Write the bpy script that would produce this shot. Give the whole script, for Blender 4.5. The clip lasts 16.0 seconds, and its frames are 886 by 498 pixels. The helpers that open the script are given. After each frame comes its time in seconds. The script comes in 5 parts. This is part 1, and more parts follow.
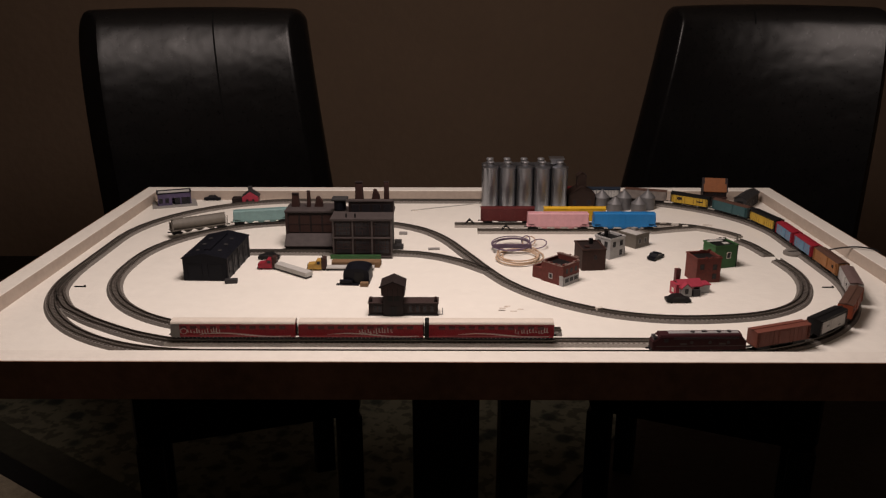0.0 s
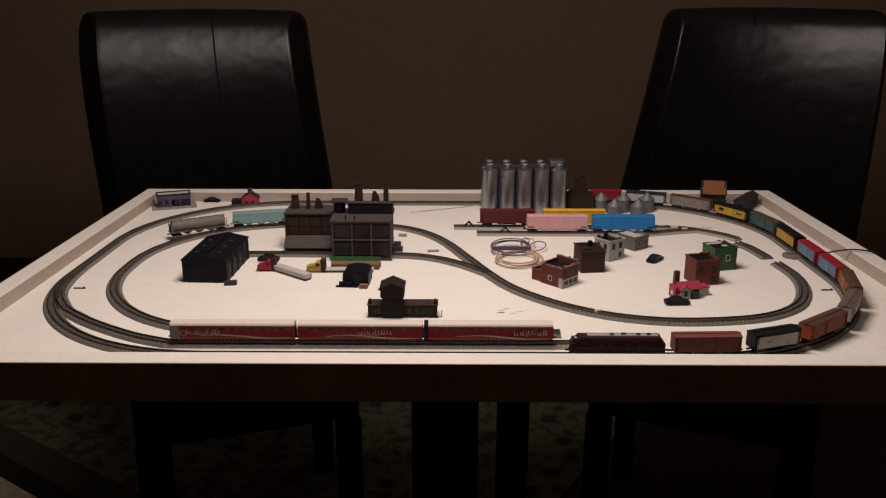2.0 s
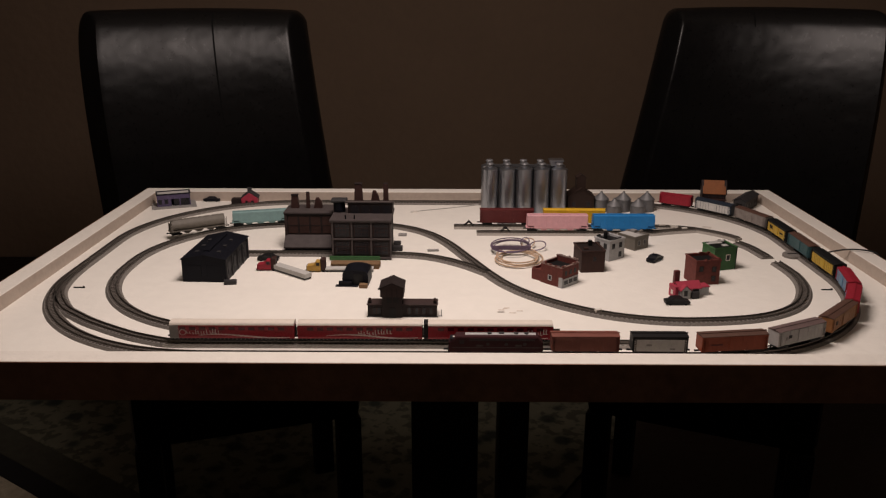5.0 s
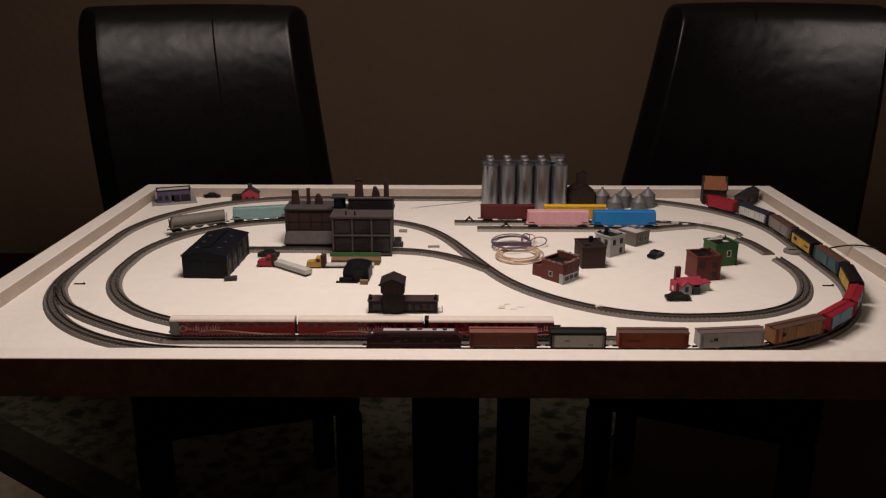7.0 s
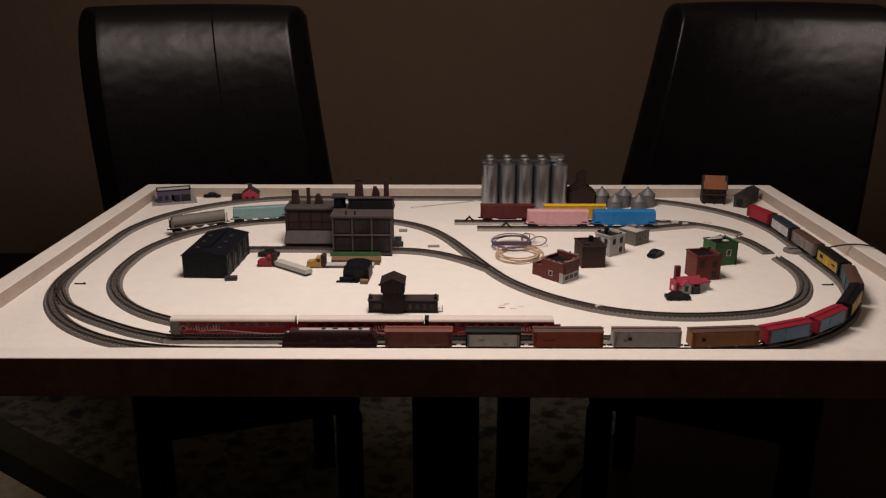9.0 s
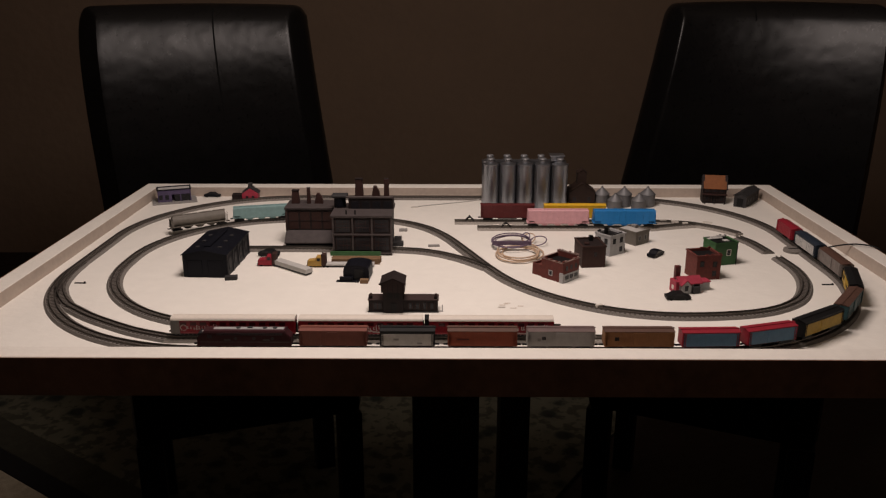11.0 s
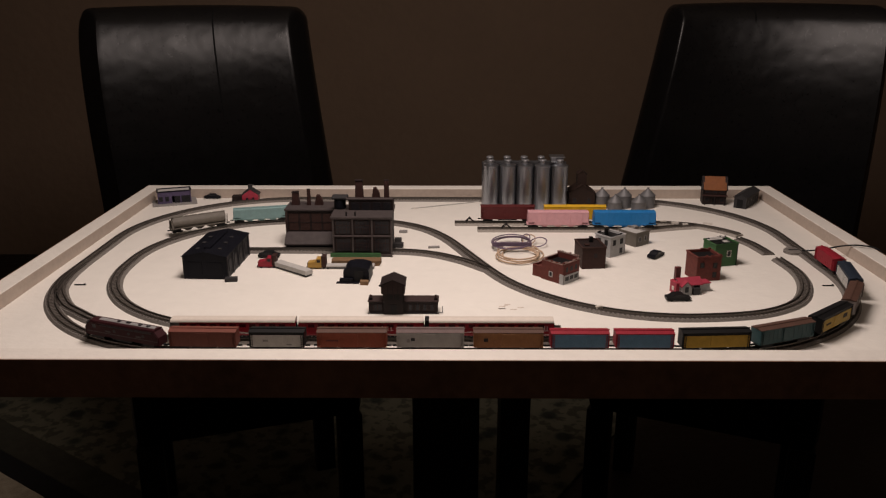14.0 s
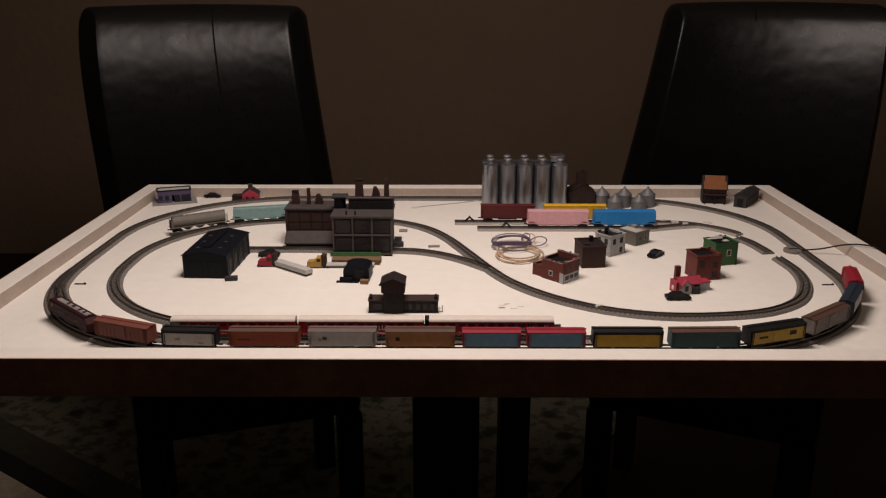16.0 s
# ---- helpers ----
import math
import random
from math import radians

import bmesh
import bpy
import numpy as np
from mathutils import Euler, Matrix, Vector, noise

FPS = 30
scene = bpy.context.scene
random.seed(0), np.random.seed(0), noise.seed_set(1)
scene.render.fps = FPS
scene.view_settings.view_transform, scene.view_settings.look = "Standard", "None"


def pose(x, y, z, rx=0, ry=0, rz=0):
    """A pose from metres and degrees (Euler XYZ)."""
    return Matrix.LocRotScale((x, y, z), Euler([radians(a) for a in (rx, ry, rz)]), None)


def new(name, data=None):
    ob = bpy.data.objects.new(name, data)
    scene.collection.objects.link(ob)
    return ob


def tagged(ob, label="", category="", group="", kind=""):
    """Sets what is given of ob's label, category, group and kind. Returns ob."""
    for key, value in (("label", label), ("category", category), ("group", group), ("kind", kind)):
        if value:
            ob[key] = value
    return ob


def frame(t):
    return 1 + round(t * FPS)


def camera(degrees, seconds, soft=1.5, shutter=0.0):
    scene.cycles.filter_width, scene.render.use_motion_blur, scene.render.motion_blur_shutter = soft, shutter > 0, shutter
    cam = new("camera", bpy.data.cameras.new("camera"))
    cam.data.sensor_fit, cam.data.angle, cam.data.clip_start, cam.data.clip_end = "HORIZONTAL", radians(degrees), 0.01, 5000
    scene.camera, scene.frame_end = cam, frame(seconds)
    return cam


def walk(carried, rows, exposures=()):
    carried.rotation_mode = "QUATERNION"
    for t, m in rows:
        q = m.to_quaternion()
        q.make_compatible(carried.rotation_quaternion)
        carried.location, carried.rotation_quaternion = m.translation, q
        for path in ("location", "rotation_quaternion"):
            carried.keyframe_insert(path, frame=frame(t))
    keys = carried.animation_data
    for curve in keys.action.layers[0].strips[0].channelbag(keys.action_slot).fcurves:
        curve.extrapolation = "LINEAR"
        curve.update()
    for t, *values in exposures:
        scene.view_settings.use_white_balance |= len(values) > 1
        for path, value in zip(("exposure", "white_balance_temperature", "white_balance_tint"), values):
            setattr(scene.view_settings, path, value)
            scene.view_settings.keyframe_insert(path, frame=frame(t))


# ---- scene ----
cam = camera(57.4, 16.0, soft=1.25)
ZB = 0.76          # height of the layout board
EYE_H = 0.34       # eye above the board
PITCH = -17.55
# seconds, and what the carried camera departs by: pitch, turn, roll in degrees, metres forward
PATH = [
    (0.0, 0.136, -0.005, -0.011, -0.0004), (0.5, 0.088, 0.009, 0.057, -0.0001), (1.0, 0.051, 0.004, 0.075, -0.0003), (1.5, 0.159, -0.001, 0.066, -0.0001),
    (2.0, 0.285, -0.051, 0.085, -0.0008), (2.5, 0.354, -0.064, 0.076, 0.0008), (3.0, 0.359, -0.073, 0.092, 0.0032), (3.5, 0.316, -0.073, 0.13, 0.0032),
    (4.0, 0.28, -0.069, 0.104, 0.0006), (6.5, 0.074, -0.048, 0.162, -0.0004), (7.0, -0.024, -0.018, 0.072, 0.0011), (7.5, -0.034, -0.012, 0.048, 0.0008),
    (8.0, -0.02, -0.027, 0.081, 0.0001), (8.5, 0.002, -0.021, 0.042, -0.0005), (9.0, -0.054, -0.017, 0.013, 0.0002), (11.5, -0.087, -0.006, 0.055, -0.0003),
    (12.0, -0.048, -0.001, -0.007, -0.0001), (12.5, 0.014, -0.002, -0.004, 0.0007), (13.0, 0.014, -0.001, -0.006, -0.0), (13.5, 0.014, -0.001, -0.006, -0.0),
    (14.0, 0.014, -0.001, -0.006, -0.0), (14.5, 0.014, -0.001, -0.006, -0.0), (15.0, 0.014, -0.001, -0.006, -0.0), (15.5, -0.034, 0.005, 0.039, -0.0004),
    (16.0, -0.048, -0.001, -0.007, -0.0001)]
REST = 0.028
# the camera's own small pumping of the exposure, in stops
EXPOSURES = [(0, 0.08), (0.5, -0.03), (1, 0.06), (1.5, -0.04), (2, 0.06), (2.5, -0.1), (3, 0.06), (3.5, -0.1), (4, 0.06), (5.2, 0.0), (6.5, -0.1), (7, 0.06), (7.5, -0.1), (8, 0.06), (8.5, -0.1), (9, 0.06), (10.2, 0.0), (11.5, -0.1), (12, 0.06), (12.5, -0.1), (13, 0.06), (13.5, -0.08), (14, 0.0), (14.5, -0.1), (15, 0.06), (15.5, -0.1), (16, 0.06)]
walk(cam, [(t, pose(0, 0, ZB + EYE_H, 90 + PITCH + REST + d, 0, 0.336 + a) @ pose(0, 0, -go, 0, 0, r)) for t, d, a, r, go in PATH],
     exposures=EXPOSURES)

# ---- light ----
world = bpy.data.worlds.new("world")
scene.world = world
world.use_nodes = True
world.node_tree.nodes["Background"].inputs[0].default_value = (0.9, 0.75, 0.6, 1)
world.node_tree.nodes["Background"].inputs[1].default_value = 0.015
scene.view_settings.exposure = 0.0


def lamp(name, power, size, at, color):
    data = bpy.data.lights.new(name, "POINT")
    data.shadow_soft_size, data.energy, data.color = size, power, color
    ob = new(name, data)
    ob.location = at
    return ob


# the pendant lamp over the middle of the table
lamp("pendant_light", 25.2, 0.18, (-0.045, 0.85, ZB + 0.78), (1.0, 0.835, 0.765))


# ---- materials ----
def mat(name, color, rough=0.6, metal=0.0, vary=0.25, scale=60.0, bump=0.15, spec=0.32, rough_vary=0.12):
    m = bpy.data.materials.new(name)
    m.use_nodes = True
    t = m.node_tree
    b = t.nodes["Principled BSDF"]
    tc = t.nodes.new("ShaderNodeTexCoord")
    n1 = t.nodes.new("ShaderNodeTexNoise")
    n2 = t.nodes.new("ShaderNodeTexNoise")
    n1.inputs["Scale"].default_value, n1.inputs["Detail"].default_value = scale, 5
    n2.inputs["Scale"].default_value, n2.inputs["Detail"].default_value = scale * 7, 4
    t.links.new(tc.outputs["Object"], n1.inputs["Vector"])
    t.links.new(tc.outputs["Object"], n2.inputs["Vector"])
    mix = t.nodes.new("ShaderNodeMath")
    mix.operation = "ADD"
    t.links.new(n1.outputs["Fac"], mix.inputs[0])
    t.links.new(n2.outputs["Fac"], mix.inputs[1])
    ramp = t.nodes.new("ShaderNodeMapRange")
    ramp.inputs["From Min"].default_value, ramp.inputs["From Max"].default_value = 0.6, 1.4
    ramp.inputs["To Min"].default_value, ramp.inputs["To Max"].default_value = 1 - vary, 1 + vary
    t.links.new(mix.outputs[0], ramp.inputs["Value"])
    hsv = t.nodes.new("ShaderNodeHueSaturation")
    hsv.inputs["Color"].default_value = (*color, 1)
    t.links.new(ramp.outputs["Result"], hsv.inputs["Value"])
    t.links.new(hsv.outputs["Color"], b.inputs["Base Color"])
    rr = t.nodes.new("ShaderNodeMapRange")
    rr.inputs["To Min"].default_value, rr.inputs["To Max"].default_value = max(0.02, rough - rough_vary), min(1, rough + rough_vary)
    t.links.new(n2.outputs["Fac"], rr.inputs["Value"])
    t.links.new(rr.outputs["Result"], b.inputs["Roughness"])
    b.inputs["Metallic"].default_value = metal
    b.inputs["Specular IOR Level"].default_value = spec
    if bump:
        bp = t.nodes.new("ShaderNodeBump")
        bp.inputs["Strength"].default_value, bp.inputs["Distance"].default_value = bump, 0.25 / scale
        t.links.new(n2.outputs["Fac"], bp.inputs["Height"])
        t.links.new(bp.outputs["Normal"], b.inputs["Normal"])
    return m


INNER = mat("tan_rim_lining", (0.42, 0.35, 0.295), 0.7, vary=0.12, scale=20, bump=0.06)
WHITE = mat("white_board_paint", (0.785, 0.755, 0.695), 0.55, vary=0.035, scale=9, bump=0.05)
RIMWHITE = mat("white_rim_paint", (0.74, 0.705, 0.645), 0.5, vary=0.05, scale=14, bump=0.06)
WOOD = mat("dark_brown_wood", (0.24, 0.135, 0.09), 0.45, vary=0.3, scale=12, bump=0.1)
WALLP = mat("tan_wall_paint", (0.222, 0.155, 0.107), 0.9, vary=0.06, scale=4, bump=0.08)
FLOORM = mat("dark_floor_wood", (0.022, 0.015, 0.011), 0.5, vary=0.3, scale=5)
LEATHER = mat("black_leather", (0.0035, 0.0032, 0.0032), 0.29, vary=0.3, scale=30, bump=0.01, spec=0.14, rough_vary=0.05)
SEAM = mat("matte_black_seam_thread", (0.004, 0.004, 0.004), 0.9, vary=0.2, scale=200, bump=0, spec=0.1)
BLACKP = mat("black_plastic", (0.008, 0.008, 0.0085), 0.5, vary=0.3, scale=300, bump=0.05, spec=0.22)
BALLAST = mat("grey_brown_ballast", (0.165, 0.15, 0.135), 0.85, vary=0.4, scale=500, bump=0.4)
PINKBR = mat("pinkish_brown_roof", (0.125, 0.085, 0.08), 0.5, vary=0.25, scale=160)
RUSTBR = mat("dull_brown_roof", (0.085, 0.044, 0.032), 0.55, vary=0.25, scale=160)
WEATHER = mat("weathered_grey_brown_side", (0.19, 0.165, 0.15), 0.6, vary=0.35, scale=120)
BLUEBLK = mat("blue_black_paint", (0.018, 0.026, 0.04), 0.5, vary=0.25, scale=160)
ROOFBR = mat("dull_brown_grey_roof", (0.05, 0.04, 0.039), 0.7, vary=0.3, scale=120)
PALEBED = mat("pale_grey_ballast", (0.30, 0.275, 0.245), 0.8, vary=0.3, scale=500, bump=0.3)
PALETIE = mat("grey_sleeper", (0.16, 0.14, 0.12), 0.7, vary=0.3, scale=400, bump=0.2)
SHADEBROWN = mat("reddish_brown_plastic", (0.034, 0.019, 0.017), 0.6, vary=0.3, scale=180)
TIEM = mat("dark_brown_sleeper", (0.07, 0.058, 0.05), 0.8, vary=0.3, scale=400, bump=0.2)
RAILM = mat("steel_rail", (0.17, 0.155, 0.14), 0.5, 0.9, vary=0.2, scale=200, bump=0.05)
WHEELM = mat("blackened_wheel_metal", (0.10, 0.095, 0.09), 0.4, 0.8, vary=0.2, scale=300, bump=0)
SILVER = mat("galvanised_steel", (0.36, 0.375, 0.41), 0.3, 0.95, vary=0.03, scale=60, bump=0, rough_vary=0.0)
GREYM = mat("grey_plastic", (0.24, 0.23, 0.22), 0.6, vary=0.2, scale=150)
DKGREY = mat("dark_grey_plastic", (0.030, 0.029, 0.030), 0.6, vary=0.25, scale=150)
NAVY = mat("dark_navy_plastic", (0.0045, 0.005, 0.0085), 0.5, vary=0.5, scale=120, spec=0.16)
BROWNW = mat("dark_brown_wall", (0.013, 0.0072, 0.0066), 0.65, vary=0.35, scale=180)
BRICKR = mat("red_brick_plastic", (0.125, 0.032, 0.025), 0.75, vary=0.3, scale=260)
BRICKD = mat("dark_brick_plastic", (0.035, 0.014, 0.011), 0.7, vary=0.3, scale=260)
LOCOM = mat("very_dark_maroon_paint", (0.036, 0.010, 0.012), 0.62, vary=0.2, scale=160, spec=0.12)
FRAMEG = mat("grey_brown_trim", (0.070, 0.057, 0.055), 0.65, vary=0.3, scale=180)
BRICKM = mat("brown_brick_plastic", (0.038, 0.017, 0.013), 0.75, vary=0.3, scale=260)
LOCOROOF = mat("dull_silver_roof", (0.36, 0.35, 0.35), 0.45, 0.3, vary=0.2, scale=160)
ELEV = mat("dark_stained_timber", (0.02, 0.0095, 0.006), 0.7, vary=0.35, scale=180)
DULLSTEEL = mat("dull_grey_steel", (0.17, 0.17, 0.175), 0.5, 0.45, vary=0.12, scale=140)
PINKSTONE = mat("worn_pinkish_stone", (0.25, 0.165, 0.145), 0.8, vary=0.5, scale=220)
STONE = mat("pale_grey_stone", (0.40, 0.40, 0.40), 0.75, vary=0.2, scale=160)
OFFW = mat("off_white_plastic", (0.62, 0.58, 0.52), 0.55, vary=0.12, scale=160)
GREEN = mat("green_plastic", (0.034, 0.10, 0.034), 0.6, vary=0.25, scale=160)
PURPLE = mat("purple_grey_plastic", (0.075, 0.058, 0.115), 0.6, vary=0.25, scale=160)
REDP = mat("red_plastic", (0.25, 0.014, 0.027), 0.5, vary=0.2, scale=160)
PINKRED = mat("crimson_plastic", (0.33, 0.035, 0.06), 0.55, vary=0.2, scale=160)
ORANGE = mat("orange_roof_plastic", (0.20, 0.07, 0.022), 0.6, vary=0.25, scale=160)
TANY = mat("tan_yellow_plastic", (0.40, 0.24, 0.055), 0.5, vary=0.2, scale=160)
YELLOW = mat("yellow_plastic", (0.42, 0.27, 0.03), 0.5, vary=0.2, scale=160)
MUSTARD = mat("bright_yellow_paint", (0.66, 0.40, 0.03), 0.45, vary=0.15, scale=160)
BLUE = mat("bright_blue_paint", (0.02, 0.19, 0.48), 0.42, vary=0.12, scale=160)
LTBLUE = mat("grey_blue_paint", (0.09, 0.19, 0.29), 0.45, vary=0.15, scale=160)
PINK = mat("pale_pink_paint", (0.62, 0.34, 0.37), 0.45, vary=0.1, scale=160)
TEAL = mat("pale_teal_paint", (0.18, 0.29, 0.29), 0.5, vary=0.15, scale=160)
DKTEAL = mat("dark_teal_paint", (0.034, 0.08, 0.088), 0.5, vary=0.15, scale=160)
OLIVE = mat("grey_olive_paint", (0.125, 0.112, 0.094), 0.55, vary=0.2, scale=160)
MAROON = mat("dark_maroon_paint", (0.10, 0.02, 0.02), 0.4, vary=0.2, scale=160)
BOXRED = mat("boxcar_red_paint", (0.16, 0.05, 0.035), 0.55, vary=0.2, scale=160)
RUST = mat("rust_orange_paint", (0.25, 0.055, 0.024), 0.55, vary=0.2, scale=160)
TANB = mat("orange_brown_paint", (0.27, 0.12, 0.045), 0.55, vary=0.2, scale=160)
SILVP = mat("silver_grey_paint", (0.38, 0.37, 0.36), 0.5, vary=0.15, scale=160)
LTGREY = mat("light_grey_paint", (0.45, 0.44, 0.42), 0.5, vary=0.15, scale=160)
GREYBR = mat("weathered_grey_brown_paint", (0.05, 0.042, 0.042), 0.6, vary=0.25, scale=160)
LIVERY = mat("faded_white_livery", (0.60, 0.52, 0.50), 0.5, vary=0.2, scale=200)
WINERED = mat("dark_tinted_window", (0.07, 0.01, 0.014), 0.15, vary=0.15, scale=100, bump=0)
COACHRED = mat("coach_red_paint", (0.27, 0.010, 0.02), 0.3, vary=0.1, scale=160, bump=0.03)
CREAM = mat("cream_roof_paint", (0.64, 0.58, 0.51), 0.5, vary=0.08, scale=160)
LUMBER = mat("stacked_lumber", (0.19, 0.115, 0.06), 0.75, vary=0.3, scale=260)
GLASSD = mat("dark_window_glass", (0.012, 0.012, 0.015), 0.3, vary=0.1, scale=100, bump=0)
GOLDW = mat("tan_wire_insulation", (0.50, 0.36, 0.25), 0.5, vary=0.15, scale=200)
VIOLW = mat("violet_wire_insulation", (0.14, 0.10, 0.15), 0.5, vary=0.2, scale=200)


# ---- mesh helpers, in millimetres ----
MM = 0.001


def link(name, bm, material, parent=None, label="", at=None):
    me = bpy.data.meshes.new(name)
    bm.to_mesh(me)
    bm.free()
    me.materials.append(material)
    ob = new(name, me)
    if parent is not None:
        ob.parent = parent
    if label:
        ob["label"] = label
    if at is not None:
        ob.matrix_basis = at
    return ob


def part(name, bm, material, parent, label=""):
    return link(name, bm, material, parent, label)


def anchor(name, x, y, z=0.0, rz=0.0):
    ob = new(name)
    ob.empty_display_size = 0.01
    ob.matrix_basis = pose(x * MM, y * MM, ZB + z * MM, 0, 0, rz)
    return ob


def box(bm, x0, x1, y0, y1, z0, z1, bevel=0.0, taper=0.0):
    k = taper
    vs = [bm.verts.new((x * MM, y * MM, z * MM)) for x, y, z in (
        (x0, y0, z0), (x1, y0, z0), (x1, y1, z0), (x0, y1, z0),
        (x0 + k, y0 + k, z1), (x1 - k, y0 + k, z1), (x1 - k, y1 - k, z1), (x0 + k, y1 - k, z1))]
    fs = [bm.faces.new([vs[i] for i in q]) for q in ((3, 2, 1, 0), (4, 5, 6, 7), (0, 1, 5, 4), (1, 2, 6, 5), (2, 3, 7, 6), (3, 0, 4, 7))]
    if bevel:
        es = {e for f in fs for e in f.edges}
        bmesh.ops.bevel(bm, geom=list(es), offset=bevel * MM, segments=2, affect="EDGES", profile=0.5)
    return bm


def boxes(*rows, bevel=0.0):
    bm = bmesh.new()
    for r in rows:
        box(bm, *r, bevel=bevel)
    return bm


def prism(bm, outline, a0, a1, axis="x"):
    """Extrudes an outline of (u, v) from a0 to a1 along x (u = y, v = z), along y (u = x, v = z) or along z (u = x, v = y)."""
    def at(u, v, a):
        return {"x": (a, u, v), "y": (u, a, v), "z": (u, v, a)}[axis]
    lo = [bm.verts.new([c * MM for c in at(u, v, a0)]) for u, v in outline]
    hi = [bm.verts.new([c * MM for c in at(u, v, a1)]) for u, v in outline]
    n = len(outline)
    bm.faces.new(lo)
    bm.faces.new(hi[::-1])
    for i in range(n):
        bm.faces.new((lo[i], hi[i], hi[(i + 1) % n], lo[(i + 1) % n]))
    bmesh.ops.recalc_face_normals(bm, faces=bm.faces)
    return bm


def tube(bm, x, y, z0, z1, r0, r1=None, n=20):
    r1 = r0 if r1 is None else r1
    bmesh.ops.create_cone(bm, cap_ends=True, segments=n, radius1=r0 * MM, radius2=max(r1, 0.01) * MM, depth=(z1 - z0) * MM,
                          matrix=Matrix.Translation((x * MM, y * MM, (z0 + z1) / 2 * MM)))
    return bm


def disc_y(bm, x, y0, y1, z, r, n=14):
    bmesh.ops.create_cone(bm, cap_ends=True, segments=n, radius1=r * MM, radius2=r * MM, depth=(y1 - y0) * MM,
                          matrix=Matrix.Translation((x * MM, (y0 + y1) / 2 * MM, z * MM)) @ Matrix.Rotation(radians(90), 4, "X"))
    return bm


def smooth(ob, angle=35):
    ob.data.polygons.foreach_set("use_smooth", [True] * len(ob.data.polygons))
    ob.data.set_sharp_from_angle(angle=radians(angle))
    return ob


# ---- paths of the tracks ----
def arc(cx, cy, r, a0, a1, step=3.0):
    n = max(2, int(abs(a1 - a0) / step))
    return [(cx + r * math.cos(radians(a0 + (a1 - a0) * i / n)), cy + r * math.sin(radians(a0 + (a1 - a0) * i / n))) for i in range(n + 1)]


def curve_through(pts, n=14):
    """A smooth line through a few points (Catmull-Rom)."""
    p = [Vector(q) for q in pts]
    p = [2 * p[0] - p[1]] + p + [2 * p[-1] - p[-2]]
    out = []
    for i in range(1, len(p) - 2):
        for k in range(n):
            t = k / n
            out.append(0.5 * (2 * p[i] + (p[i + 1] - p[i - 1]) * t + (2 * p[i - 1] - 5 * p[i] + 4 * p[i + 1] - p[i + 2]) * t * t
                              + (3 * p[i] - p[i - 1] - 3 * p[i + 1] + p[i + 2]) * t ** 3))
    out.append(p[-2])
    return [tuple(q) for q in out]


class Line:
    def __init__(self, pts, closed=False):
        pts = [Vector(p) for p in pts]
        if closed:
            pts.append(pts[0])
        self.p = [pts[0]]
        for q in pts[1:]:
            if (q - self.p[-1]).length > 0.5:
                self.p.append(q)
        self.closed = closed
        self.s = [0.0]
        for a, b in zip(self.p, self.p[1:]):
            self.s.append(self.s[-1] + (b - a).length)
        self.length = self.s[-1]

    def at(self, s):
        s = s % self.length if self.closed else max(0.0, min(self.length, s))
        i = int(np.clip(np.searchsorted(self.s, s) - 1, 0, len(self.p) - 2))
        a, b = self.p[i], self.p[i + 1]
        return a + (b - a) * ((s - self.s[i]) / (self.s[i + 1] - self.s[i]))

    def way(self, s):
        d = self.at(s + 2) - self.at(s - 2)
        return d.normalized()


LEFT, RIGHT, FRONT, BACK, R, RF, RL = -478, 487, 732, 1356, 222, 237, 236
outer = Line(
    arc(LEFT + RF, FRONT + RF, RF, 270, 180) + arc(LEFT + RL, BACK - RL, RL, 180, 90) +
    arc(RIGHT - R, BACK - R, R, 90, 0) + arc(RIGHT - RF, FRONT + RF, RF, 0, -90), closed=True)
inner = Line([(120, 790), (-211, 790)] + arc(-211, 998, 208, 270, 180) + arc(-227, 1022, 192, 180, 90) +
             curve_through([(-130, 1214), (-81, 1205), (-36, 1174), (-2, 1124), (28, 1050), (50, 993), (75, 939), (105, 898), (145, 862), (193, 836), (250, 824),
                            (316, 828), (365, 843), (407, 876), (434, 925), (445, 975), (442, 1030)]))
spur_lower = Line(curve_through([(-290, 1064), (-180, 1064), (-68, 1060), (-20, 1048), (20, 1020), (52, 985)]))
siding = Line([(213, 762), (-285, 762)] + curve_through([(-290, 763), (-330, 780), (-382, 812), (-411, 835), (-436, 859), (-464, 907), (-475, 956), (-478, 1000)]))
spur_back = Line([(11, 1204), (330, 1204)] + curve_through([(335, 1204), (375, 1192), (410, 1165), (428, 1140)]))
spur_fore = Line([(45, 1170), (300, 1170)] + curve_through([(305, 1170), (345, 1182), (380, 1190)]))
loose_end = Line(curve_through([(420, 1122), (431, 1095), (438, 1052)]))


def ribbon(bm, line, profile, s0, s1, step=6.0):
    """Sweeps an open profile of (across, height) along a line."""
    n = max(2, int((s1 - s0) / step))
    rows = []
    for i in range(n + 1):
        s = s0 + (s1 - s0) * i / n
        c, w = line.at(s), line.way(s)
        if line.closed is False and i in (0, n):
            w = line.way(min(max(s, 3), line.length - 3))
        side = Vector((-w.y, w.x))
        rows.append([bm.verts.new(((c.x + side.x * u) * MM, (c.y + side.y * u) * MM, v * MM)) for u, v in profile])
    m = len(profile)
    for a, b in zip(rows, rows[1:]):
        for i in range(m - 1):
            bm.faces.new((a[i], a[i + 1], b[i + 1], b[i]))
    for end in (rows[0], rows[-1][::-1]):
        bm.faces.new(end)
    return bm


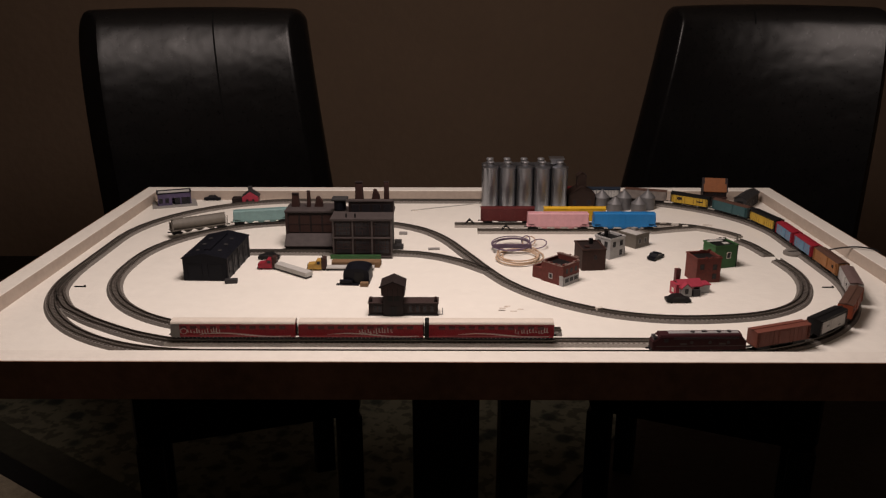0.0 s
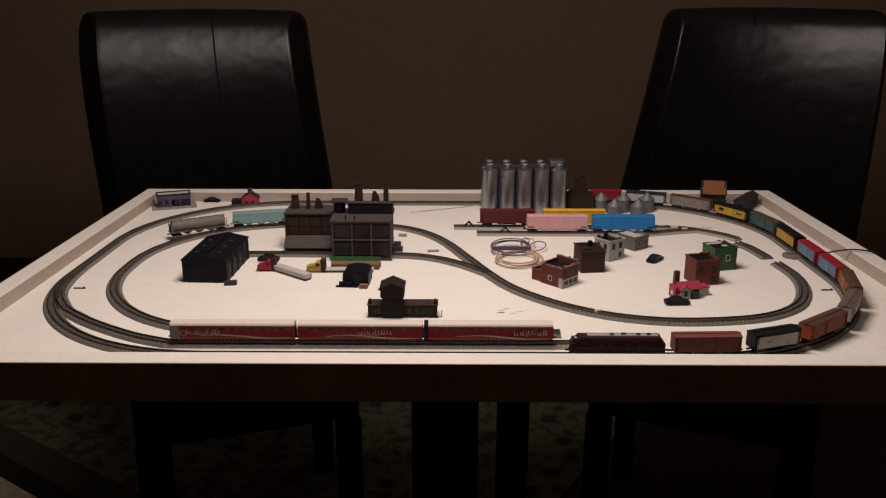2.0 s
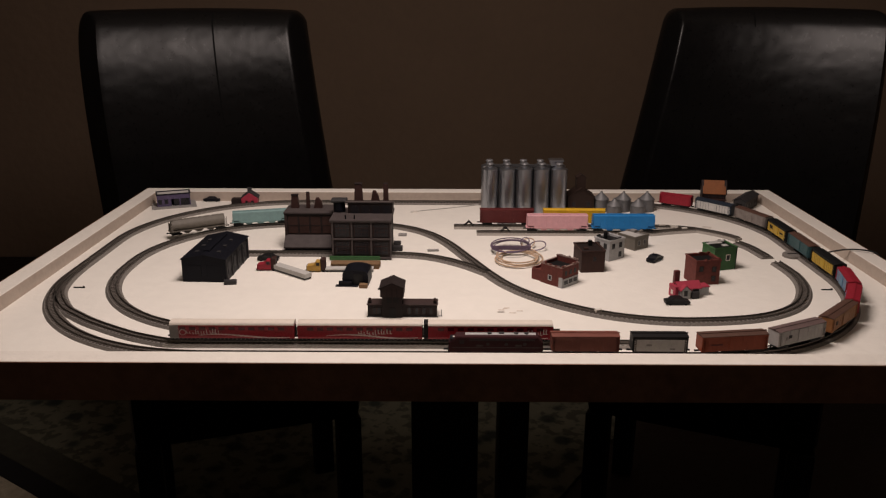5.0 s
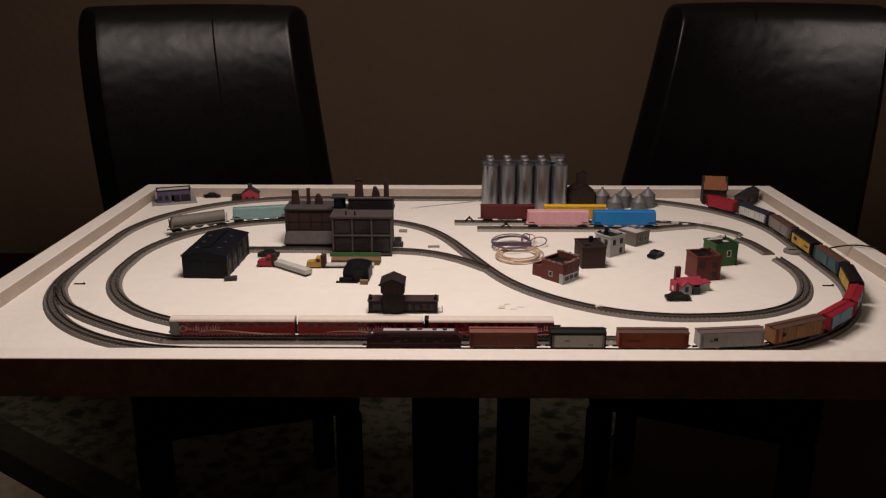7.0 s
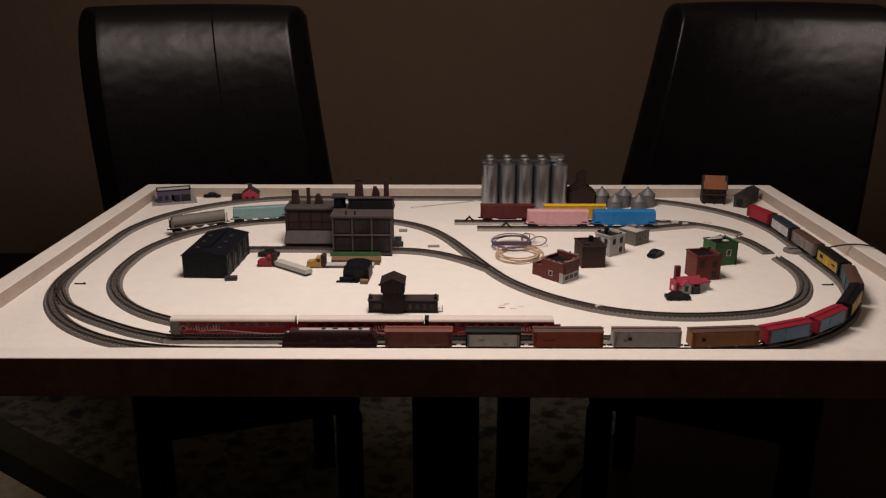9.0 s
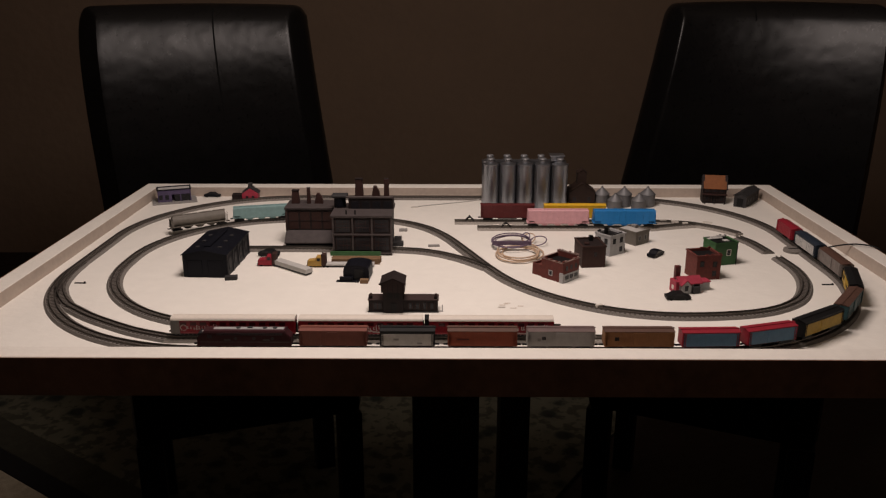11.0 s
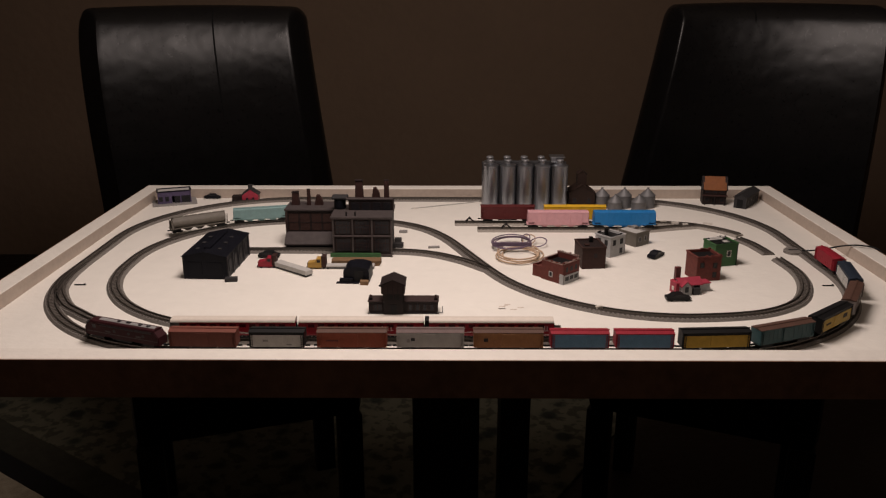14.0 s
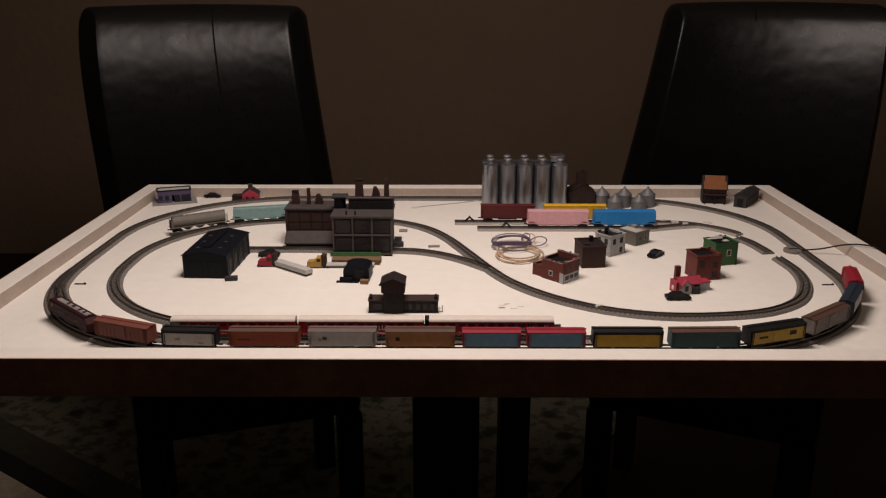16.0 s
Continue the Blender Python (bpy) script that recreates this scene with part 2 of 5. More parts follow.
def track_piece(name, line, s0, s1, label, group, bed=BALLAST, ties=TIEM):
    ob = anchor(name, 0, 0)
    part("roadbed", ribbon(bmesh.new(), line, [(-9.5, 0), (-7.2, 3.0), (7.2, 3.0), (9.5, 0)], s0, s1), bed, ob)
    bm = bmesh.new()
    n = int((s1 - s0) / 5.2)
    for i in range(n):
        s = s0 + (i + 0.5) * (s1 - s0) / n
        c, w = line.at(s), line.way(s)
        m = Matrix.Translation((c.x * MM, c.y * MM, 3.2 * MM)) @ Matrix.Rotation(math.atan2(w.y, w.x), 4, "Z") @ Matrix.Diagonal((2.4 * MM, 12.4 * MM, 0.8 * MM, 1))
        bmesh.ops.create_cube(bm, size=1.0, matrix=m)
    tagged(part("sleeper_strip", bm, ties, ob), kind="stuff")
    for u in (-3.25, 3.25):
        part("rail", ribbon(bmesh.new(), line, [(u - 0.45, 3.4), (u - 0.4, 5.4), (u + 0.4, 5.4), (u + 0.45, 3.4)], s0, s1), RAILM, ob)
    return tagged(ob, label, "model track", group)


# ---- room ----
def slab(name, x0, x1, y0, y1, z0, z1, material, label, category, kind="structure"):
    return tagged(link(name, boxes((x0, x1, y0, y1, z0, z1)), material), label, category, kind=kind)


slab("floor", -3200, 3200, -2600, 3500, -60, 0, FLOORM, "dark wooden dining room floor", "floor")
slab("wall_north", -3200, 3200, 3400, 3520, 0, 2600, WALLP, "plain tan painted dining room wall", "wall")
slab("wall_south", -3200, 3200, -2720, -2600, 0, 2600, WALLP, "plain tan painted wall", "wall")
slab("wall_west", -3320, -3200, -2720, 3520, 0, 2600, WALLP, "plain tan painted wall", "wall")
slab("wall_east", 3200, 3320, -2720, 3520, 0, 2600, WALLP, "plain tan painted wall", "wall")
slab("ceiling", -3320, 3320, -2720, 3520, 2600, 2700, OFFW, "off-white painted ceiling", "ceiling")


# ---- layout board with raised rim ----
def layout_board():
    ob = anchor("layout_board", 0, 0)
    x0, x1, y0, y1, w, h, d = -529, 567, 683, 1396, 24, 17, 22
    part("board_surface", boxes((x0 + w, x1 - w, y0 + w, y1 - w, -14, 0)), WHITE, ob)
    for r in ((x0, x1, y0, y0 + w), (x0, x1, y1 - w, y1), (x0, x0 + w, y0 + w, y1 - w), (x1 - w, x1, y0 + w, y1 - w)):
        part("rim_board", boxes((*r, -16, h), bevel=0.8), RIMWHITE, ob, "white painted rim board")
    # thin sheets make the inner rim faces tan, darker than the white tops
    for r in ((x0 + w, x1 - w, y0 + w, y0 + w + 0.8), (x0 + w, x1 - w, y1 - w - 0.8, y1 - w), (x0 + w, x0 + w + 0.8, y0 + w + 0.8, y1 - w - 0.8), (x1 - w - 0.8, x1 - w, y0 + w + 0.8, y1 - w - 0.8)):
        part("rim_lining", boxes((*r, 0, h - 1)), INNER, ob, "tan inner rim face")
    t = 1.0
    for r in ((x0 - t, x1 + t, y0 - t, y0), (x0 - t, x1 + t, y1, y1 + t), (x0 - t, x0, y0, y1), (x1, x1 + t, y0, y1)):
        part("fascia", boxes((*r, -d, h - 0.4)), WOOD, ob, "dark brown wooden fascia")
    return tagged(ob, "white train layout board with raised rim on dining table", "layout board")


layout_board()


# ---- chairs ----
def dining_chair(y, top, low, seam_x, slant, seam_low, turn, dish, curl, rise, welt):
    """top, low: the left and right edges of the back at its top and at seat height."""
    ob = new("dining_chair")
    cx = (low[0] + low[1]) / 2
    ob.matrix_basis = pose(cx * MM, y * MM, 0)
    bm = bmesh.new()
    n, m = 96, 110
    grid = {}

    def lean(v):
        return 30 * v + curl * v ** 6

    def skin(u, v, side):
        xl, xr = low[0] * (1 - v) + top[0] * v - cx, low[1] * (1 - v) + top[1] * v - cx
        px = xl + (xr - xl) * (u + 1) / 2
        z = 470 + rise * v + 5 * (1 - u * u) * v ** 6
        cut = max(0.0, abs(u) - 0.86) / 0.14
        z -= 20 * cut ** 2.5 * v ** 10
        bulge = (1 - abs(2 * v - 1) ** 9) * 6
        crease = 0.8 * noise.noise((px * 0.010, z * 0.010, 3 + cx)) + 0.34 * noise.noise((px * 0.03, z * 0.05, cx)) + 0.22 * noise.noise((px * 0.09, z * 0.13, cx))
        py = lean(v) + 75 * side + dish * (1 - u * u) + turn * px + (bulge if side else -bulge - crease)
        # the sides fall back from a narrow welt, the top edge rolls over
        start = welt[0] if u < 0 else welt[1]
        edge = max(0.0, abs(u) - start) / (1 - start)
        crown = max(0.0, v - 0.95) / 0.05
        roll = max(44 * edge, 30 * (1 - math.sqrt(max(0.0, 1 - crown ** 2))))
        py += -0.3 * roll if side else roll
        return px, py, z

    for side in (0, 1):
        for i in range(n + 1):
            for j in range(m + 1):
                grid[side, i, j] = bm.verts.new([c * MM for c in skin(i / n * 2 - 1, j / m, side)])
    for i in range(n):
        for j in range(m):
            bm.faces.new((grid[0, i, j], grid[0, i + 1, j], grid[0, i + 1, j + 1], grid[0, i, j + 1]))
            bm.faces.new((grid[1, i, j], grid[1, i, j + 1], grid[1, i + 1, j + 1], grid[1, i + 1, j]))
    rim = [(i, 0) for i in range(n)] + [(n, j) for j in range(m)] + [(i, m) for i in range(n, 0, -1)] + [(0, j) for j in range(m, 0, -1)]
    for a, b in zip(rim, rim[1:] + rim[:1]):
        bm.faces.new((grid[0, a[0], a[1]], grid[1, a[0], a[1]], grid[1, b[0], b[1]], grid[0, b[0], b[1]]))
    back = smooth(part("backrest", bm, LEATHER, ob), 36)
    bm = bmesh.new()
    rows = []
    for k in range(41):
        v = seam_low + (0.985 - seam_low) * k / 40
        xl, xr = low[0] * (1 - v) + top[0] * v - cx, low[1] * (1 - v) + top[1] * v - cx
        u = 2 * (seam_x + slant * (1 - v) - xl) / (xr - xl) - 1
        px, py, z = skin(u, v, 0)
        wide = 1.6 * min(1.0, k / 14 + 0.15)
        rows.append([bm.verts.new([c * MM for c in q]) for q in ((px - wide, py + 1.5, z), (px - wide, py - 0.7, z), (px + wide, py - 0.7, z), (px + wide, py + 1.5, z))])
    for a, b in zip(rows, rows[1:]):
        for k in range(3):
            bm.faces.new((a[k], a[k + 1], b[k + 1], b[k]))
    part("seam", bm, SEAM, back)
    swing = pose(0, 0, 0, 0, 0, math.degrees(math.atan(turn)))
    part("seat", boxes((-205, 205, -300, 20, 330, 480), bevel=18), LEATHER, ob).matrix_basis = swing
    for sx in (-182, 182):
        for sy in (-276, 60):
            part("leg", boxes((sx - 22, sx + 22, sy - 22, sy + 22, 0, 332), bevel=2), BLACKP, ob).matrix_basis = swing
    return tagged(ob, "black leather high-back dining chair behind the layout table", "chair", "dining chairs")


dining_chair(1600, (-716, -300), (-676, -223), -23, 60, 0.62, 0.33, 22, 45, 603, (0.79, 0.87))
dining_chair(1600, (456, 834), (342, 805), 40, -10, 0.94, -0.42, 43, 34.5, 608, (0.87, 0.9))


# ---- rug ----
def rug_material():
    m = bpy.data.materials.new("floral_rug_wool")
    m.use_nodes = True
    t = m.node_tree
    b = t.nodes["Principled BSDF"]
    tc = t.nodes.new("ShaderNodeTexCoord")
    v1 = t.nodes.new("ShaderNodeTexVoronoi")
    v1.inputs["Scale"].default_value = 12
    n1 = t.nodes.new("ShaderNodeTexNoise")
    n1.inputs["Scale"].default_value, n1.inputs["Detail"].default_value = 36, 5
    r1 = t.nodes.new("ShaderNodeValToRGB")
    e = r1.color_ramp.elements
    e[0].position, e[0].color = 0.0, (0.012, 0.006, 0.005, 1)
    e[1].position, e[1].color = 1.0, (0.08, 0.076, 0.05, 1)
    for pos, col in ((0.2, (0.012, 0.017, 0.009, 1)), (0.32, (0.075, 0.071, 0.047, 1)), (0.55, (0.09, 0.085, 0.056, 1))):
        k = e.new(pos)
        k.color = col
    mix = t.nodes.new("ShaderNodeMixRGB")
    mix.blend_type, mix.inputs[0].default_value = "MULTIPLY", 0.7
    r2 = t.nodes.new("ShaderNodeValToRGB")
    r2.color_ramp.elements[0].position, r2.color_ramp.elements[1].position = 0.42, 0.5
    r2.color_ramp.elements[0].color = (0.18, 0.17, 0.1, 1)
    t.links.new(tc.outputs["Object"], v1.inputs["Vector"])
    t.links.new(tc.outputs["Object"], n1.inputs["Vector"])
    t.links.new(v1.outputs["Distance"], r1.inputs["Fac"])
    t.links.new(n1.outputs["Fac"], r2.inputs["Fac"])
    t.links.new(r1.outputs["Color"], mix.inputs[1])
    t.links.new(r2.outputs["Color"], mix.inputs[2])
    t.links.new(mix.outputs["Color"], b.inputs["Base Color"])
    b.inputs["Roughness"].default_value = 0.95
    return m


def rug():
    ob = new("rug")
    ob.matrix_basis = pose(0, 0, 0, 0, 0, -33.3)
    part("field", boxes((-2350, -660, 955, 2200, 1, 10), bevel=2), rug_material(), ob)
    # olive, black and cream strips added along the field's near edge
    part("border", boxes((-2350, -660, 872, 955, 1, 9.5), bevel=2), mat("olive_strip", (0.032, 0.03, 0.02), 0.95, vary=0.4, scale=40), ob, "olive strip along the rug field")
    part("edge_band", boxes((-2350, -660, 818, 872, 1, 9), bevel=2), mat("black_strip", (0.006, 0.005, 0.005), 0.95, vary=0.3, scale=60), ob, "black strip along the rug field")
    part("outer_band", boxes((-2350, -660, 740, 818, 1, 8.5), bevel=2), mat("cream_strip", (0.36, 0.31, 0.23), 0.95, vary=0.3, scale=60), ob, "cream strip along the rug field")
    return tagged(ob, "beige floral wool rug under the dining table", "rug")


rug()


# ---- dining table under the board ----
def dining_table():
    ob = new("dining_table")
    part("tabletop", boxes((-520, 560, 760, 1330, 726, 738), bevel=2), GLASSD, ob, "dark glass tabletop")
    for x, w in ((-2, 52), (106, 23)):
        part("leg", boxes((x - w, x + w, 1120, 1200, 0, 726), bevel=3), BLACKP, ob)
    return tagged(ob, "dark glass dining table on black pedestal legs", "table")


dining_table()


# ---- tracks ----
track_piece("outer_loop_track", outer, 0, outer.length, "grey ballasted outer loop of model track on board", "model tracks")
track_piece("inner_track", inner, 0, inner.length, "grey ballasted S-curved inner model track on board", "model tracks")
track_piece("siding_track", siding, 0, 500, "pale grey ballasted front siding with parked coaches", "model tracks", PALEBED, PALETIE)
track_piece("siding_track", siding, 500, siding.length, "grey ballasted curve joining the siding to the loop", "model tracks")
track_piece("spur_track", spur_lower, 0, spur_lower.length, "grey ballasted spur beside the dark factory", "model tracks")
track_piece("spur_track", spur_back, 0, spur_back.length, "grey ballasted spur in front of the silos", "model tracks", PALEBED, PALETIE)
track_piece("spur_track", spur_fore, 0, spur_fore.length, "grey ballasted spur under pink and blue hoppers", "model tracks", PALEBED, PALETIE)
track_piece("loose_track", loose_end, 0, loose_end.length, "short loose length of grey model track", "model tracks")


# ---- rolling stock ----
def bogie(ob, x, mat_frame=BLACKP):
    bm = boxes((x - 7.5, x + 7.5, -5.2, -4.2, 1.2, 3.6), (x - 7.5, x + 7.5, 4.2, 5.2, 1.2, 3.6), (x - 2, x + 2, -5, 5, 2.2, 4.8))
    t = part("bogie", bm, mat_frame, ob)
    for dx in (-4.6, 4.6):
        bm = bmesh.new()
        disc_y(bm, x + dx, -3.9, -2.9, 2.1, 2.1)
        disc_y(bm, x + dx, 2.9, 3.9, 2.1, 2.1)
        disc_y(bm, x + dx, -3, 3, 2.1, 0.5, 8)
        part("wheelset", bm, WHEELM, t)
    return t


def couplers(ob, half):
    for s in (-1, 1):
        part("coupler", boxes((min(s * (half - 1), s * (half + 4.2)), max(s * (half - 1), s * (half + 4.2)), -0.9, 0.9, 3.4, 5.0), bevel=0.2), BLACKP, ob)


def boxcar(name, length, side, roof, label, ends=None, panel=None, door=True, height=20.5, marks=(), panel_drop=2.8):
    """A box car with its rails at z = 0, along x."""
    ob = anchor(name, 0, 0, 5.4)
    h, w = length / 2, 7.2
    part("underframe", boxes((-h + 1, h - 1, -5.5, 5.5, 4.2, 5.2), (-h * 0.35, h * 0.35, -4, 4, 2.6, 4.2)), BLACKP, ob)
    part("body", boxes((-h, h, -w, w, 5.0, height), bevel=0.35), ends or side, ob)
    rf = bmesh.new()
    prism(rf, [(-w - 0.25, height - 0.3), (w + 0.25, height - 0.3), (w + 0.25, height + 0.2), (0, height + 1.5), (-w - 0.25, height + 0.2)], -h - 0.2, h + 0.2)
    part("roof", rf, roof, ob)
    part("running_board", boxes((-h - 1, h + 1, -1.1, 1.1, height + 1.4, height + 1.9)), roof, ob)
    for s in (-1, 1):
        y0, y1 = (w, w + 0.25) if s > 0 else (-w - 0.25, -w)
        if panel is not None:
            part("side_panel", boxes((-h + 1.6, h - 1.6, y0 - 0.02 * s, y1 + 0.02 * s, 5.4, height - panel_drop)), panel, ob)
        n = int(length / 5)
        for i in range(n + 1):
            x = -h + 0.6 + i * (length - 1.2) / n
            if door and abs(x) < 6.5:
                continue
            part("rib", boxes((x - 0.25, x + 0.25, y0, y1, 5.2, height - 0.5)), ends or side, ob)
        for mx, mz, mw, mh, mm in marks:
            part("side_mark", boxes((mx - mw / 2, mx + mw / 2, min(y0, y0 + 0.5 * s), max(y1, y1 + 0.25 * s), mz - mh / 2, mz + mh / 2)), mm, ob)
        if door:
            part("door", boxes((-6.0, 6.0, min(y0, y0 + 0.6 * s), max(y1, y1 + 0.45 * s), 5.6, height - max(1.2, panel_drop if panel else 0)), bevel=0.15), panel or side, ob)
        for e in (-1, 1):
            lad = bmesh.new()
            x = e * (h - 2.2)
            for q in (-1.1, 1.1):
                box(lad, x + q - 0.18, x + q + 0.18, min(y0, y0 + 0.7 * s), max(y1, y1 + 0.5 * s), 5.0, height - 1)
            for k in range(6):
                box(lad, x - 1.1, x + 1.1, min(y0, y0 + 0.7 * s), max(y1, y1 + 0.5 * s), 6 + k * 2.2, 6.35 + k * 2.2)
            part("ladder", lad, ends or side, ob)
    bogie(ob, -h + 11)
    bogie(ob, h - 11)
    couplers(ob, h)
    return tagged(ob, label, "model boxcar", "rolling stock")


def hopper(name, length, side, label, roof=None, height=21.5, barrel=False):
    ob = anchor(name, 0, 0, 5.4)
    h, w = length / 2, 7.4
    bm = bmesh.new()
    prof = [(-h, 9.5), (-h + 9, 9.5), (-h + 13, 5.2), (h - 13, 5.2), (h - 9, 9.5), (h, 9.5), (h, height - 2.0), (h - 1, height), (-h + 1, height), (-h, height - 2.0)]
    if barrel:
        # bulging sides, round ends
        mid = (6.5 + height) / 2
        ring = [(w * math.cos(radians(a)), mid + (height - 6.5) / 2 * math.sin(radians(a))) for a in range(0, 360, 18)]
        prism(bm, ring, -h + 2, h - 2)
        smooth(part("body", bm, side, ob), 40)
        for e in (-1, 1):
            part("end_frame", boxes((min(e * (h - 3), e * h), max(e * (h - 3), e * h), -w, -w + 1.4, 6, 17), (min(e * (h - 3), e * h), max(e * (h - 3), e * h), w - 1.4, w, 6, 17)), LTGREY if e > 0 else side, ob)
    else:
        prism(bm, prof, -w, w, "y")
        part("body", bm, side, ob)
    part("sill", boxes((-h - 1.5, h + 1.5, -w - 0.3, w + 0.3, 6.2, 7.2)), side, ob)
    top = bmesh.new()
    rw = w if not barrel else 4.2
    prism(top, [(-rw - 0.2, height - 1.2), (rw + 0.2, height - 1.2), (rw - 1.5, height + 0.7), (-rw + 1.5, height + 0.7)], -h + (4 if barrel else 0), h - (4 if barrel else 0))
    part("roof", top, roof or side, ob)
    for i in range(4):
        x = -h + (i + 0.5) * length / 4
        part("hatch", boxes((x - length / 9, x + length / 9, -2.2, 2.2, height + 0.6, height + 1.6), bevel=0.3), roof or side, ob)
    for s in (-1, 1):
        for i in range(0 if barrel else 11):
            x = -h + 1 + i * (length - 2) / 10
            part("rib", boxes((x - 0.3, x + 0.3, min(s * w, s * (w + 0.55)), max(s * w, s * (w + 0.55)), 7.0, height - 1.0)), side, ob)
    for i in (-1, 0, 1):
        ch = bmesh.new()
        x = i * (length - 30) / 3
        prism(ch, [(x - 8.5, 6), (x + 8.5, 6), (x + 2.5, 2.0), (x - 2.5, 2.0)], -4.5, 4.5, "y")
        part("chute", ch, side, ob)
    for s in (-1, 1):
        part("end_brace", boxes((min(s * (h - 0.4), s * (h + 0.4)), max(s * (h - 0.4), s * (h + 0.4)), -w, -w + 1, 6, 20), (min(s * (h - 0.4), s * (h + 0.4)), max(s * (h - 0.4), s * (h + 0.4)), w - 1, w, 6, 20)), side, ob)
    bogie(ob, -h + 8)
    bogie(ob, h - 8)
    couplers(ob, h + 1)
    return tagged(ob, label, "model hopper", "rolling stock")


def locomotive():
    ob = anchor("locomotive", 0, 0, 5.4)
    h, w, top = 46.0, 7.0, 18.8
    side = [(-h, 4.0), (h, 4.0), (h, 12.5), (h - 2.0, 14.2), (h - 7.5, top), (-h + 5.5, top), (-h, 13.0)]
    bm = bmesh.new()
    prism(bm, side, -w, w, "y")
    bmesh.ops.bevel(bm, geom=[e for e in bm.edges if abs(e.verts[0].co.y - e.verts[1].co.y) < 1e-6], offset=0.9 * MM, segments=2, affect="EDGES")
    body = part("body", bm, LOCOM, ob)
    bm = bmesh.new()
    prism(bm, [(-w + 0.2, top - 0.6), (w - 0.2, top - 0.6), (w - 1.2, top + 0.9), (0, top + 1.6), (-w + 1.2, top + 0.9)], -h + 5, h - 7)
    roof = part("roof", bm, LOCOM, ob)
    bm = bmesh.new()
    prism(bm, [(-3.0, top + 0.9), (3.0, top + 0.9), (2.6, top + 1.7), (0, top + 2.3), (-2.6, top + 1.7)], -h + 7, h - 16)
    part("roof_walk", bm, LOCOROOF, roof, "dull silver roof strip")
    for x in (-30, -20, 6):
        part("roof_fan", tube(bmesh.new(), x, 0, top + 1.2, top + 2.7, 2.4, 2.2, 16), DKGREY, roof)
    part("exhaust", boxes((-8, -3, -1.4, 1.4, top + 1.2, top + 3.2), bevel=0.2), DKGREY, roof)
    bm = bmesh.new()
    prism(bm, [(-5.6, 13.6), (5.6, 13.6), (4.9, 17.0), (-4.9, 17.0)], h - 6.2, h - 1.2)
    part("windscreen", bm, GLASSD, body)
    for s in (-1, 1):
        y0, y1 = min(s * (w - 0.1), s * (w + 0.15)), max(s * (w - 0.1), s * (w + 0.15))
        part("cab_window", boxes((h - 15, h - 10.5, y0, y1, 12.6, 16.2)), GLASSD, body)
        for x in (-28, -10, 8):
            part("porthole", disc_y(bmesh.new(), x, y0, y1, 12.2, 1.7, 14), DKGREY, body)
        for x in (-22, 16):
            part("side_mark", boxes((x - 3.2, x + 3.2, y0, y1, 9.8, 11.6)), GREYBR, body)
        gr = bmesh.new()
        for k in range(5):
            box(gr, -h + 8, h - 20, y0, y1, 15.6 + k * 0.5, 15.85 + k * 0.5)
        part("side_grille", gr, DKGREY, body)
        part("side_stripe", boxes((-h + 1, h - 3, y0, y1, 8.2, 8.9)), GREYBR, body)
    part("headlight", tube(bmesh.new(), h - 5.0, 0, 15.6, 17.4, 1.3, n=12), OFFW, body)
    part("fuel_tank", boxes((-12, 12, -5.6, 5.6, 1.0, 4.2), bevel=0.8), BLACKP, ob)
    part("pilot", boxes((h - 1.5, h + 0.8, -5.8, 5.8, 1.0, 5.0), bevel=0.4), BLACKP, ob)
    bogie(ob, -h + 15)
    bogie(ob, h - 15)
    couplers(ob, h + 0.8)
    return tagged(ob, "dark maroon streamlined diesel locomotive with silver roof strip", "model locomotive", "rolling stock")


